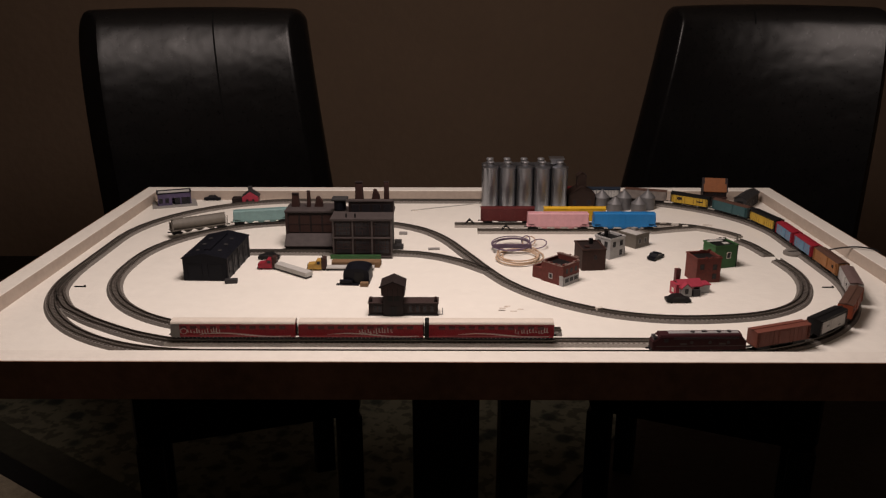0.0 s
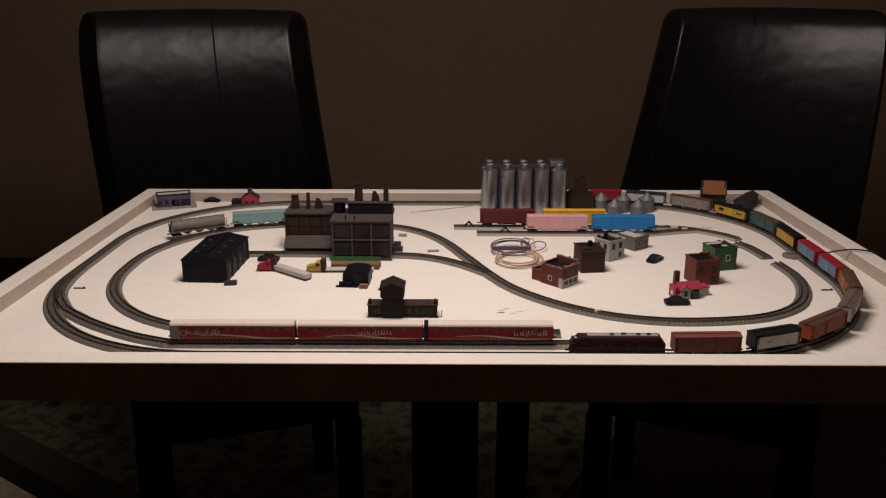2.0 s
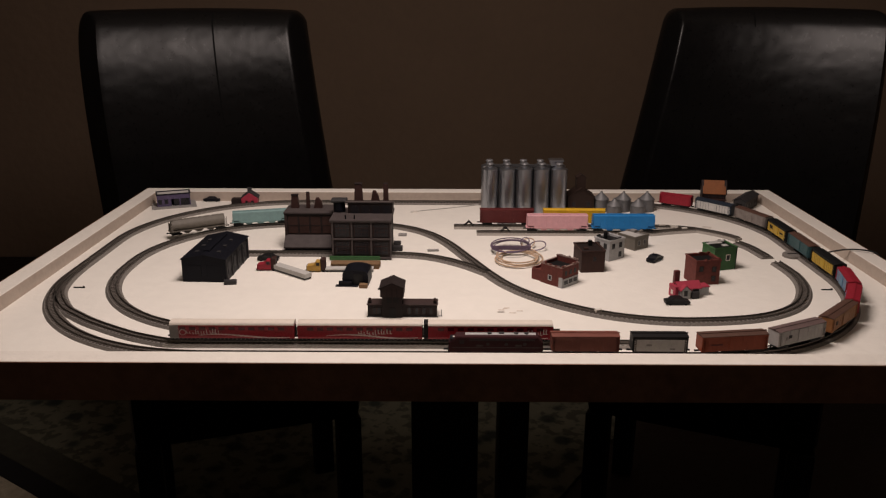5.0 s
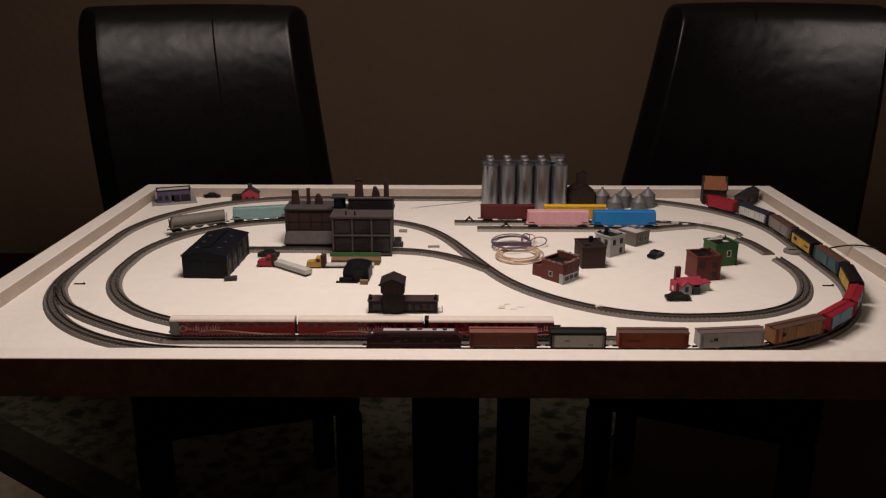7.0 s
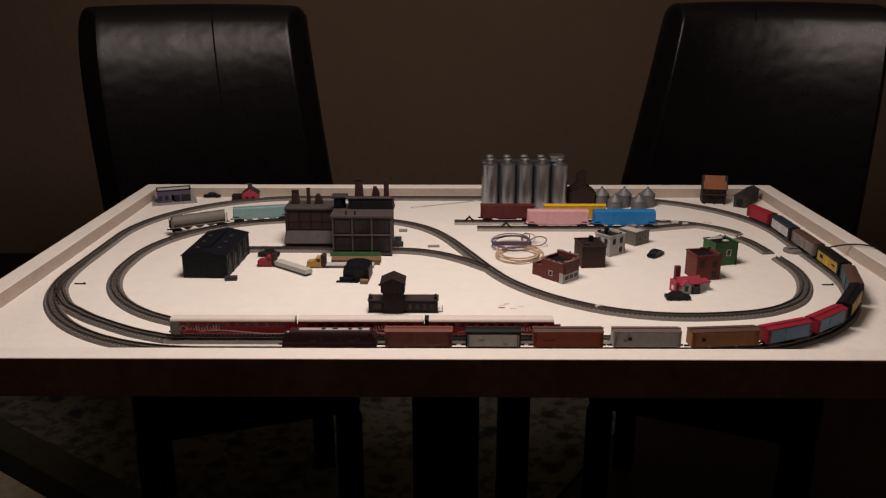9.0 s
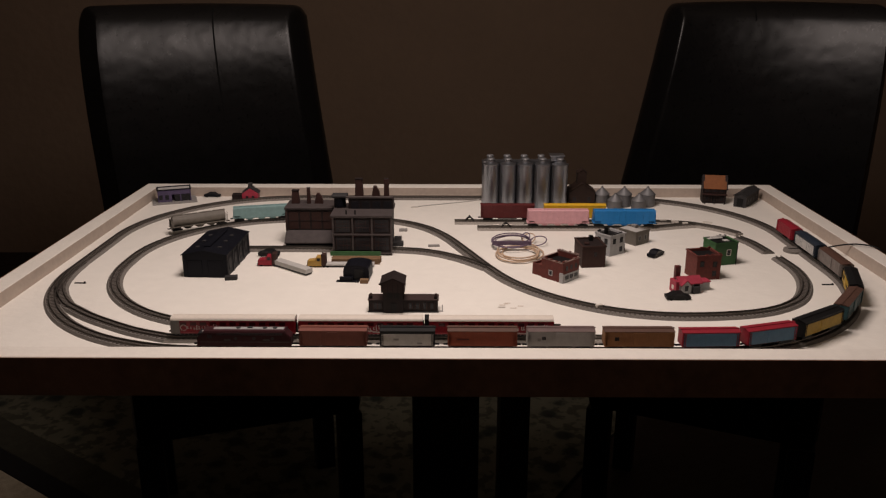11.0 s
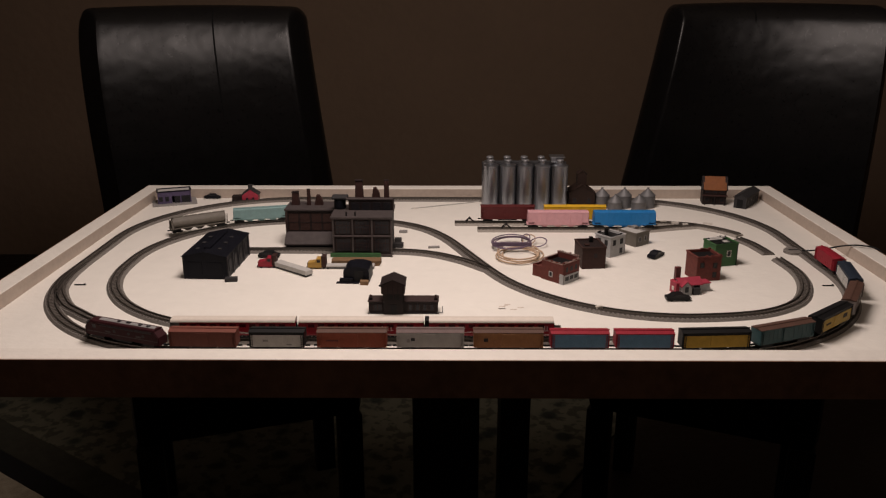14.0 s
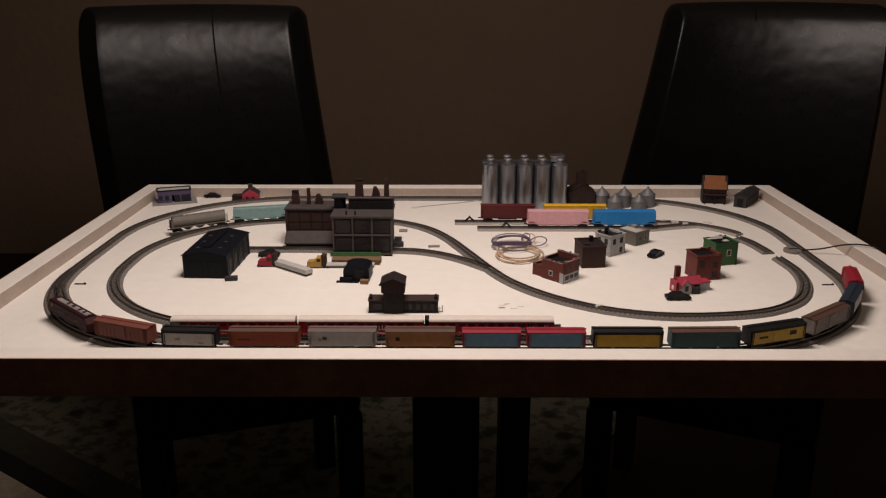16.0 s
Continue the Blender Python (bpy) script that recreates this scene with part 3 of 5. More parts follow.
def coach(x, seed, label, end_panel=False):
    ob = anchor("passenger_coach", x, 762, 5.4)
    h, w = 63.0, 6.8
    bm = bmesh.new()
    prism(bm, [(-w + 0.5, 4.0), (w - 0.5, 4.0), (w, 6.0), (w, 18.4), (-w, 18.4), (-w, 6.0)], -h, h)
    body = part("body", bm, COACHRED, ob)
    bm = bmesh.new()
    prism(bm, [(-w - 0.1, 18.2), (w + 0.1, 18.2), (w - 0.3, 19.6), (w - 2.2, 20.9), (0, 21.6), (-w + 2.2, 20.9), (-w + 0.3, 19.6)], -h, h)
    smooth(part("roof", bm, CREAM, ob, "cream coach roof"), 60)
    part("underframe", boxes((-h + 1, h - 1, -5.8, 5.8, 2.0, 4.0), (-22, 20, -5.2, 5.2, 0.6, 2.2)), BLACKP, ob)
    rnd = random.Random(seed)
    for s in (-1, 1):
        def skin(a, b, z0, z1, out=0.15):
            return (a, b, min(s * (w - 0.1), s * (w + out)), max(s * (w - 0.1), s * (w + out)), z0, z1)
        for i in range(11):
            wx = -50 + i * 10
            part("window", boxes(skin(wx - 3.2, wx + 3.2, 13.0, 16.4)), WINERED, body)
        ribbon_bm = bmesh.new()
        n = 22
        for k in range(n):
            a = -34 + k * 4.2
            z = 6.2 + 1.8 * math.sin(k / n * math.pi * 1.7 + 0.6)
            box(ribbon_bm, *skin(a, a + 4.3, z, z + 0.5 + 1.0 * math.sin(k / n * math.pi)))
        part("livery_ribbon", ribbon_bm, LIVERY, body, "white livery ribbon")
        marks = bmesh.new()
        first = {1: -46, 2: -2, 3: 24}[seed]
        for k in range(12):
            a = first + k * 2.9 + rnd.uniform(-0.4, 0.4)
            low = 8.0 + rnd.uniform(0, 1.6)
            box(marks, *skin(a, a + rnd.uniform(0.6, 1.1), low, low + rnd.uniform(2.0, 5.5), 0.2))
            box(marks, *skin(a, a + rnd.uniform(1.4, 2.6), low, low + 0.7, 0.22))
        if seed == 1:
            for k in range(14):
                turn = k / 14 * math.tau
                mx, mz = -50 + 3.2 * math.cos(turn), 10.6 + 3.0 * math.sin(turn)
                box(marks, *skin(mx - 0.5, mx + 0.5, mz - 0.5, mz + 0.5, 0.2))
        part("livery_mark", marks, LIVERY, body, "white livery marks")
        studs = bmesh.new()
        for k in range(30):
            box(studs, *skin(-h + 4 + k * 4.2, -h + 5.2 + k * 4.2, 3.0, 3.5, -0.9))
        tagged(part("underframe_studs", studs, GREYM, ob), kind="stuff")
    if seed == 3:
        part("bellows", boxes((-h - 4.4, -h, -w + 0.4, w - 0.4, 3.6, 20.6), bevel=0.4), BLACKP, ob, "black bellows")
    if end_panel:
        part("end_panel", boxes((-h - 0.3, -h + 9, -w - 0.2, w + 0.2, 4.0, 18.2)), GREYM, body, "grey end panel")
    for s in (-1, 1):
        part("gangway", boxes((min(s * (h - 0.1), s * (h + 1.0)), max(s * (h - 0.1), s * (h + 1.0)), -2.6, 2.6, 4.0, 16), bevel=0.2), BLACKP, ob)
    bogie(ob, -h + 18)
    bogie(ob, h - 18)
    couplers(ob, h)
    return tagged(ob, label, "model coach", "parked coaches")


coach(-217, 1, "red passenger coach with cream roof and grey end panel", True)
coach(-87.5, 2, "red passenger coach with cream roof on the siding")
coach(44.5, 3, "red passenger coach with cream roof at the siding's end")


def stand_at(ob, x, y, rz=0.0):
    ob.matrix_basis = pose(x * MM, y * MM, ZB + 5.4 * MM, 0, 0, rz)


stand_at(boxcar("boxcar", 82, MAROON, MAROON, "dark red boxcar parked on the back spur", height=24.5), 92, 1204)
stand_at(boxcar("boxcar", 94, MUSTARD, MUSTARD, "bright yellow boxcar parked behind the hoppers", height=24.5), 195, 1204)
stand_at(hopper("hopper_car", 90, PINK, "pale pink covered hopper on the spur", height=25.0), 165, 1170)
stand_at(hopper("hopper_car", 91, BLUE, "bright blue covered hopper on the spur", height=25.0), 264, 1170)
stand_at(hopper("hopper_car", 82, OLIVE, "grey olive round-sided covered hopper on the inner curve", barrel=True), -370, 1158, 32)
stand_at(hopper("hopper_car", 82, TEAL, "pale teal covered hopper on the inner curve"), -287, 1202, 14)

# the running train, from its head
train = [
    (locomotive(), 90),
    (boxcar("boxcar", 66, BOXRED, BOXRED, "brown-red boxcar in the running train"), 68),
    (boxcar("boxcar", 54, BLACKP, BLACKP, "short boxcar with pale grey sides and black ends", panel=LTGREY, marks=((11, 12, 5, 2.0, GREYM), (-12, 8, 5, 1.6, GREYM))), 61),
    (boxcar("boxcar", 68, RUST, RUSTBR, "rust orange boxcar with brown roof in the train", marks=((19, 12, 12, 1.0, MAROON),)), 69),
    (boxcar("boxcar", 66, SILVP, PINKBR, "silver grey boxcar with brownish roof", marks=((17, 13.5, 4, 3.2, DKGREY), (21.5, 12, 3, 3.0, GREYM))), 68),
    (boxcar("boxcar", 68, TANB, RUSTBR, "orange-brown boxcar with dark brown roof", marks=((22, 13, 4, 3.6, BROWNW),)), 68),
    (boxcar("boxcar", 57, LTBLUE, REDP, "grey-blue boxcar with bright red roof", ends=REDP, panel=LTBLUE, height=19.6, panel_drop=0.9), 55),
    (boxcar("boxcar", 57, LTBLUE, REDP, "grey-blue boxcar with bright red roof", ends=REDP, panel=LTBLUE, height=19.6, panel_drop=0.9), 55),
    (boxcar("boxcar", 68, BLACKP, BLACKP, "black boxcar with yellow side panels", panel=YELLOW), 68),
    (boxcar("boxcar", 68, DKTEAL, RUSTBR, "dark teal boxcar with brown roof"), 67),
    (boxcar("boxcar", 66, BLACKP, BLACKP, "black boxcar with yellow side panels and dark marks", panel=YELLOW, marks=((-17, 13, 8, 4.5, BROWNW), (18, 12, 10, 2.0, BROWNW))), 67),
    (boxcar("boxcar", 69, WEATHER, RUSTBR, "weathered grey-brown boxcar with brown roof"), 70),
    (boxcar("boxcar", 66, SILVP, BLUEBLK, "silver boxcar with blue-black roof and ends", ends=BLUEBLK, panel=LTGREY), 67),
    (boxcar("caboose", 53, REDP, REDP, "short bright red caboose at the end of the train", door=False), 54),
]
GAP = 8.2


def motions():
    # distance run along the outer loop by the head of the train, which goes clockwise seen from above
    times = [i * 0.5 for i in range(33)]
    x0 = HEAD_X0
    start = x0 - (LEFT + RF)            # along the front straight, towards the left curve
    offset = 0.0
    for ob, length in train:
        rows = []
        for t in times:
            run = np.interp(t, [a for a, _ in RUN], [b for _, b in RUN])
            s = run - start - offset - length / 2
            reach = length / 2 - 11
            a, b = outer.at(s + reach), outer.at(s - reach)
            c = (a + b) / 2
            rows.append((t, pose(c.x * MM, c.y * MM, ZB + 5.4 * MM, 0, 0, math.degrees(math.atan2(a.y - b.y, a.x - b.x)))))
        walk(ob, rows)
        offset += length + GAP


HEAD_X0 = 201.0
RUN = [(0, 0.0), (1, 38.9), (2, 78.4), (3, 118.1), (4, 157.9), (5.25, 207.6), (6.5, 257.8), (7, 278.2), (8, 319.6), (9, 361.0), (10.25, 412.9), (11.5, 465.9), (12, 487.4), (13, 530.5), (14, 572.4), (15, 615.5), (16, 658.5)]


# ---- buildings ----
def openings(ob, face, w, d, rows, size, material=GLASSD, frame_mat=None, name="window"):
    """Recessed panes with frames on one wall of a w x d building centred on its anchor. rows: (along, height)."""
    a, b = size[0] / 2, size[1] / 2
    for u, z in rows:
        if face in "fb":
            s = -1 if face == "f" else 1
            y = s * d / 2
            pane = boxes((u - a, u + a, min(y - 0.5 * s, y + 0.12 * s), max(y - 0.5 * s, y + 0.12 * s), z - b, z + b))
            rim = [(u - a - 0.7, u - a, z - b - 0.7, z + b + 0.7), (u + a, u + a + 0.7, z - b - 0.7, z + b + 0.7), (u - a, u + a, z + b, z + b + 0.7), (u - a, u + a, z - b - 0.7, z - b)]
            edge = [(p, q, min(y, y + 0.5 * s), max(y, y + 0.5 * s), r, t) for p, q, r, t in rim]
        else:
            s = -1 if face == "l" else 1
            x = s * w / 2
            pane = boxes((min(x - 0.5 * s, x + 0.12 * s), max(x - 0.5 * s, x + 0.12 * s), u - a, u + a, z - b, z + b))
            rim = [(u - a - 0.7, u - a, z - b - 0.7, z + b + 0.7), (u + a, u + a + 0.7, z - b - 0.7, z + b + 0.7), (u - a, u + a, z + b, z + b + 0.7), (u - a, u + a, z - b - 0.7, z - b)]
            edge = [(min(x, x + 0.5 * s), max(x, x + 0.5 * s), p, q, r, t) for p, q, r, t in rim]
        win = part(name, pane, material, ob)
        part("frame", boxes(*edge), frame_mat or DKGREY, win)


def shell(ob, w, d, h, wall_mat, roof_mat, sunk=3.0, t=1.6):
    """Four walls round a roof sunk below their tops."""
    for r in ((-w / 2, w / 2, -d / 2, -d / 2 + t), (-w / 2, w / 2, d / 2 - t, d / 2), (-w / 2, -w / 2 + t, -d / 2 + t, d / 2 - t), (w / 2 - t, w / 2, -d / 2 + t, d / 2 - t)):
        part("wall", boxes((*r, 0, h)), wall_mat, ob)
    part("roof", boxes((-w / 2 + t, w / 2 - t, -d / 2 + t, d / 2 - t, h - sunk - 1, h - sunk)), roof_mat, ob)
    part("cornice", boxes((-w / 2 - 0.8, w / 2 + 0.8, -d / 2 - 0.8, -d / 2, h - 1.6, h + 0.3), (-w / 2 - 0.8, w / 2 + 0.8, d / 2, d / 2 + 0.8, h - 1.6, h + 0.3),
                          (-w / 2 - 0.8, -w / 2, -d / 2, d / 2, h - 1.6, h + 0.3), (w / 2, w / 2 + 0.8, -d / 2, d / 2, h - 1.6, h + 0.3)), wall_mat, ob)


def gable(bm, w, d, z0, rise, over=1.2, along="y", t=1.0):
    """A ridged roof over w x d."""
    hw, hl, ax = (w / 2, d / 2, "y") if along == "y" else (d / 2, w / 2, "x")
    o = hw + over
    drop = rise * over / hw
    prism(bm, [(-o, z0 - drop), (0, z0 + rise), (o, z0 - drop), (o, z0 - drop + t), (0, z0 + rise + t), (-o, z0 - drop + t)], -hl - over, hl + over, ax)
    return bm


def gable_walls(bm, w, d, h, rise, along="y"):
    hw, hl, ax = (w / 2, d / 2, "y") if along == "y" else (d / 2, w / 2, "x")
    prism(bm, [(-hw, 0), (hw, 0), (hw, h), (0, h + rise), (-hw, h)], -hl, hl, ax)
    return bm


def engine_shed():
    ob = anchor("engine_shed", -300, 1003, 0, -2)
    w, d, h = 55, 104, 29
    part("wall", gable_walls(bmesh.new(), w, d, h, 6), NAVY, ob)
    part("roof", gable(bmesh.new(), w, d, h, 6), NAVY, ob)
    part("roof_vent", boxes((-4, 4, -38, 38, h + 3, h + 8.5), bevel=0.8), NAVY, ob)
    for k in range(3):
        for x in (-14, 14):
            part("skylight", boxes((x - 2.2, x + 2.2, -34 + k * 26, -29 + k * 26, h + 2.6, h + 5.2), bevel=0.3), DKGREY, ob)
    for k in range(5):
        part("pilaster", boxes((w / 2, w / 2 + 1.1, -d / 2 + 2 + k * 24, -d / 2 + 5 + k * 24, 0, h - 1)), DKGREY, ob)
    openings(ob, "r", w, d, [(-36 + k * 24, 15) for k in range(4)], (12, 14), DKGREY, NAVY)
    openings(ob, "f", w, d, [(-13, 11), (13, 11)], (18, 21), NAVY, NAVY, "shed_door")
    return tagged(ob, "dark navy engine shed with low ridged roof", "model building", "model buildings")


def factory():
    ob = anchor("factory", -150, 1100)
    left = part("left_wing", boxes((-76, -6, -8, 34, 0, 51), bevel=0.5), BROWNW, ob)
    part("wing_roof", boxes((-78, -5, -10, 36, 51, 53.6), bevel=0.4), ROOFBR, left, "grey-brown wing roof")
    for x in (-75.5, -8.5):
        part("corner_pier", boxes((x - 1.6, x + 1.6, -9.2, -8, 18, 51)), SHADEBROWN, left)
    for k in range(4):
        bay = part("bay", boxes((-72 + k * 16, -59 + k * 16, -8.5, -7.7, 23, 47)), BRICKM, left)
        part("bay_sill", boxes((-72 + k * 16, -59 + k * 16, -8.9, -8.4, 34, 35)), BROWNW, bay)
    # sloping canopy over the loading dock
    canopy = bmesh.new()
    prism(canopy, [(-8, 19), (-8, 21), (-25, 7.5), (-25, 5.8)], -77, -6, "x")
    part("dock_canopy", canopy, ROOFBR, ob, "grey sloping dock canopy")
    # black block put under the canopy for the shade in its gap
    part("dock_gap_shade", boxes((-76, -6, -20, -8.2, 0, 6)), BLACKP, ob)
    part("dock_base", boxes((-80, -6, -25.5, -20, 0, 2.4), bevel=0.2), DKGREY, ob)
    for k in range(5):
        part("dock_post", boxes((-75 + k * 16.6, -74 + k * 16.6, -24.6, -23.6, 2.2, 6.6)), BROWNW, ob)
    right = part("right_wing", boxes((-5, 74, -58, 8, 0, 53), bevel=0.5), BROWNW, ob)
    part("wing_roof", boxes((-7, 76, -60, 10, 53, 56), bevel=0.4), ROOFBR, right, "grey-brown wing roof")
    back = part("upper_storey", boxes((14, 75, -20, 8, 52, 66)), BROWNW, ob)
    part("parapet", boxes((14, 75, -23, -20, 52, 70.6)), BROWNW, back)
    part("coping", boxes((11, 76, -24, -19.4, 70.6, 73), bevel=0.3), FRAMEG, back)
    for k in range(4):
        part("window", boxes((18 + k * 14.5, 29 + k * 14.5, -23.5, -22.8, 56, 67)), GLASSD, back)
    # pilasters and sills frame six bays on the front
    for k in range(4):
        x = -4.6 + k * 26
        part("pilaster", boxes((x, x + 2.2, -59.2, -58, 0, 53)), FRAMEG, right)
    for z in (2, 28.5):
        part("sill", boxes((-5, 75, -59.6, -58, z, z + 2.0)), FRAMEG, right)
    for k in range(3):
        for z in (17, 42):
            cx = 9.6 + k * 26
            pane = part("window", boxes((cx - 9.5, cx + 9.5, -58.5, -57.8, z - 9, z + 8)), GLASSD, right)
            bars = [(cx - 9.5 + j * 4.75, cx - 9.1 + j * 4.75, -58.8, -58.4, z - 9, z + 8) for j in range(5)] + [(cx - 9.5, cx + 9.5, -58.8, -58.4, z - 3, z - 2.6), (cx - 9.5, cx + 9.5, -58.8, -58.4, z + 2, z + 2.4)]
            part("glazing_bars", boxes(*bars), BRICKD, pane)
    part("base_strip", boxes((-8, 60, -62, -59.6, 0.8, 6.2)), GREEN, ob, "green painted base strip")
    for x, y, z0, h, r in ((-66, 18, 53.6, 18, 5.6), (-47, 16, 53.6, 22, 2.6), (27, -2, 66, 27, 6.0), (65, -2, 66, 27, 3.6)):
        bm = bmesh.new()
        if r > 4:
            box(bm, x - r, x + r, y - r * 0.8, y + r * 0.8, z0, z0 + h, bevel=0.3, taper=1.3)
        else:
            box(bm, x - r, x + r, y - r, y + r, z0, z0 + h, bevel=0.3, taper=0.4)
        stack = part("chimney", bm, BRICKD, ob, "dark brick chimney")
        part("chimney_cap", boxes((x - r * 0.9, x + r * 0.9, y - r * 0.7, y + r * 0.7, z0 + h, z0 + h + 1.2), bevel=0.2), BROWNW, stack)
    # slanting vents, steep on one flank
    for x, y, z0, h, r in ((-33, 18, 53.6, 14, 6.0), (50, -2, 66, 17, 6.2)):
        bm = bmesh.new()
        prism(bm, [(x - r, z0), (x + r, z0), (x + r * 0.8, z0 + h * 0.55), (x + r * 0.1, z0 + h), (x - r * 0.5, z0 + h)], y - 4, y + 4, "y")
        part("roof_vent", bm, BRICKD, ob, "slanting dark red roof vent")
    tank = part("roof_tank", tube(bmesh.new(), 1, -12, 57.5, 70, 8.4, 8.0, 20), NAVY, ob, "dark roof tank")
    part("tank_lid", boxes((-10, 12, -21, -3, 70, 74), bevel=1.4), DKGREY, tank)
    for x in (-5, 7):
        for y in (-17, -7):
            part("tank_leg", boxes((x - 0.8, x + 0.8, y - 0.8, y + 0.8, 56, 58)), BLACKP, tank)
    for x in (14, 26):
        part("roof_pipe", tube(bmesh.new(), x, -52, 56, 61.5, 1.0, n=8), BLACKP, ob)
    part("side_steps", boxes((74, 84, 10, 18, 0, 5), (74, 88, -18, -8, 0, 6), bevel=0.3), DKGREY, ob)
    return tagged(ob, "dark brick factory with chimneys and two wings", "model building", "model buildings")


def grain_silos():
    ob = anchor("grain_elevator", 0, 0)
    for j, y in enumerate((1290, 1318)):
        for i in range(5):
            x = 70 + i * 28
            bm = bmesh.new()
            tube(bm, x, y, 0, 72.5, 13.2, n=32)
            tube(bm, x, y, 72.5, 75.5, 13.6, n=32)
            tube(bm, x, y, 75.5, 79, 12.5, 5, n=32)
            s = smooth(part("silo", bm, SILVER, ob))
            part("silo_vent", tube(tube(bmesh.new(), x, y, 77.5, 83, 5.4, n=16), x, y, 83, 85, 6.4, 5.2, n=16), DULLSTEEL, s)
    part("gallery", boxes((66, 186, 1300, 1308, 75, 80), bevel=0.5), DKGREY, ob, "grey conveyor gallery")
    part("head_house", boxes((168, 188, 1295, 1313, 79, 86), (166, 190, 1293, 1315, 86, 88.5), bevel=0.6), SILVER, ob)
    for i in range(4):
        part("pipe", boxes((84 + i * 28, 85.4 + i * 28, 1276, 1277.4, 0, 76)), DKGREY, ob)
    return tagged(ob, "ten tall galvanised grain silos in two rows", "model silo", "model buildings")


def grain_bin(x, y, r, h):
    ob = anchor("grain_bin", x, y)
    for k in range(6):
        smooth(part("drum_ring", tube(bmesh.new(), 0, 0, k * h / 6, (k + 1) * h / 6, r, r * 0.985, n=28), DULLSTEEL, ob), 30)
    cone = tube(bmesh.new(), 0, 0, h, h + r * 0.9, r + 0.6, 1.6, 28)
    smooth(part("conical_roof", cone, DULLSTEEL, ob), 30)
    part("cap", tube(bmesh.new(), 0, 0, h + r * 0.85, h + r * 0.9 + 1.6, 1.8, n=12), DULLSTEEL, ob)
    return tagged(ob, "small grey steel grain bin with conical roof", "grain bin", "grain bins")


def elevator_house():
    ob = anchor("wooden_elevator", 222, 1318)
    part("wall", gable_walls(bmesh.new(), 43, 32, 26, 14), ELEV, ob)
    part("roof", gable(bmesh.new(), 43, 32, 26, 14), ELEV, ob)
    part("cupola", gable_walls(bmesh.new(), 15, 16, 56, 5), ELEV, ob)
    part("cupola_roof", gable(bmesh.new(), 15, 16, 56, 5, 0.8), ELEV, ob)
    openings(ob, "f", 43, 32, [(-12, 14), (12, 14)], (6, 8), GLASSD, BRICKD)
    return tagged(ob, "dark brown wooden grain elevator with cupola", "model building", "model buildings")


def station():
    ob = anchor("station", -49, 846)
    hall = part("hall", boxes((-38.5, 38.5, -8, 9, 0, 14), bevel=0.3), BROWNW, ob)
    part("hall_roof", boxes((-39.5, 39.5, -9, 10, 14, 15.2), bevel=0.3), SHADEBROWN, ob)
    part("plinth", boxes((-39.5, 39.5, -9.2, -8, 0, 1.4), bevel=0.2), DKGREY, ob)
    tower = part("tower", boxes((-22, 0, -11, 12, 0, 27), bevel=0.3), BROWNW, ob)
    part("opening", boxes((-17, -4, -11.5, -10.8, 18, 26)), BLACKP, tower)
    part("glazing_bars", boxes((-11, -10.4, -11.7, -11.3, 18, 26)), BRICKD, tower)
    part("doorway", boxes((-14, -7, -11.5, -10.8, 0.4, 12)), BLACKP, tower)
    bm = bmesh.new()
    prism(bm, [(-24, 25), (2, 25), (2, 35), (-11, 40.5), (-24, 35)], -13, 13, "y")
    head = part("tower_head", bm, SHADEBROWN, ob, "reddish brown overhanging tower head")
    bm = bmesh.new()
    prism(bm, [(-25, 34.6), (-11, 40.6), (3, 34.6), (3, 35.8), (-11, 42), (-25, 35.8)], -14, 14, "y")
    part("tower_roof", bm, BROWNW, head)
    for x in (-22, -16.5, -11, -5.5, 0):
        part("batten", boxes((x - 0.4, x + 0.4, -13.5, -13, 25, 34.6)), BROWNW, head)
    part("lamp_bracket", boxes((-27, -24, -6, -4, 31, 33), bevel=0.3), BLACKP, head)
    for x in (-36.2, 36.2):
        post = part("end_post", boxes((x - 1.8, x + 1.8, -6, -2.4, 15, 18.4), bevel=0.3), BROWNW, ob)
        part("post_cap", tube(bmesh.new(), x, -4.2, 18.4, 21, 1.5, 1.0, 10), BRICKD, post)
    for k in (-31, -26, 8, 16, 24, 32):
        pane = part("window", boxes((k - 1.9, k + 1.9, -8.3, -7.8, 4, 11)), GLASSD, hall)
        part("frame", boxes((k - 2.5, k - 1.9, -8.5, -8, 3.6, 11.4), (k + 1.9, k + 2.5, -8.5, -8, 3.6, 11.4)), BRICKD, pane)
    part("signal_post", boxes((43, 44, -6, -5, 0, 8), (39, 44, -6, -5, 0, 1)), STONE, ob)
    return tagged(ob, "dark brown station with central tower beside the siding", "model building", "model buildings")


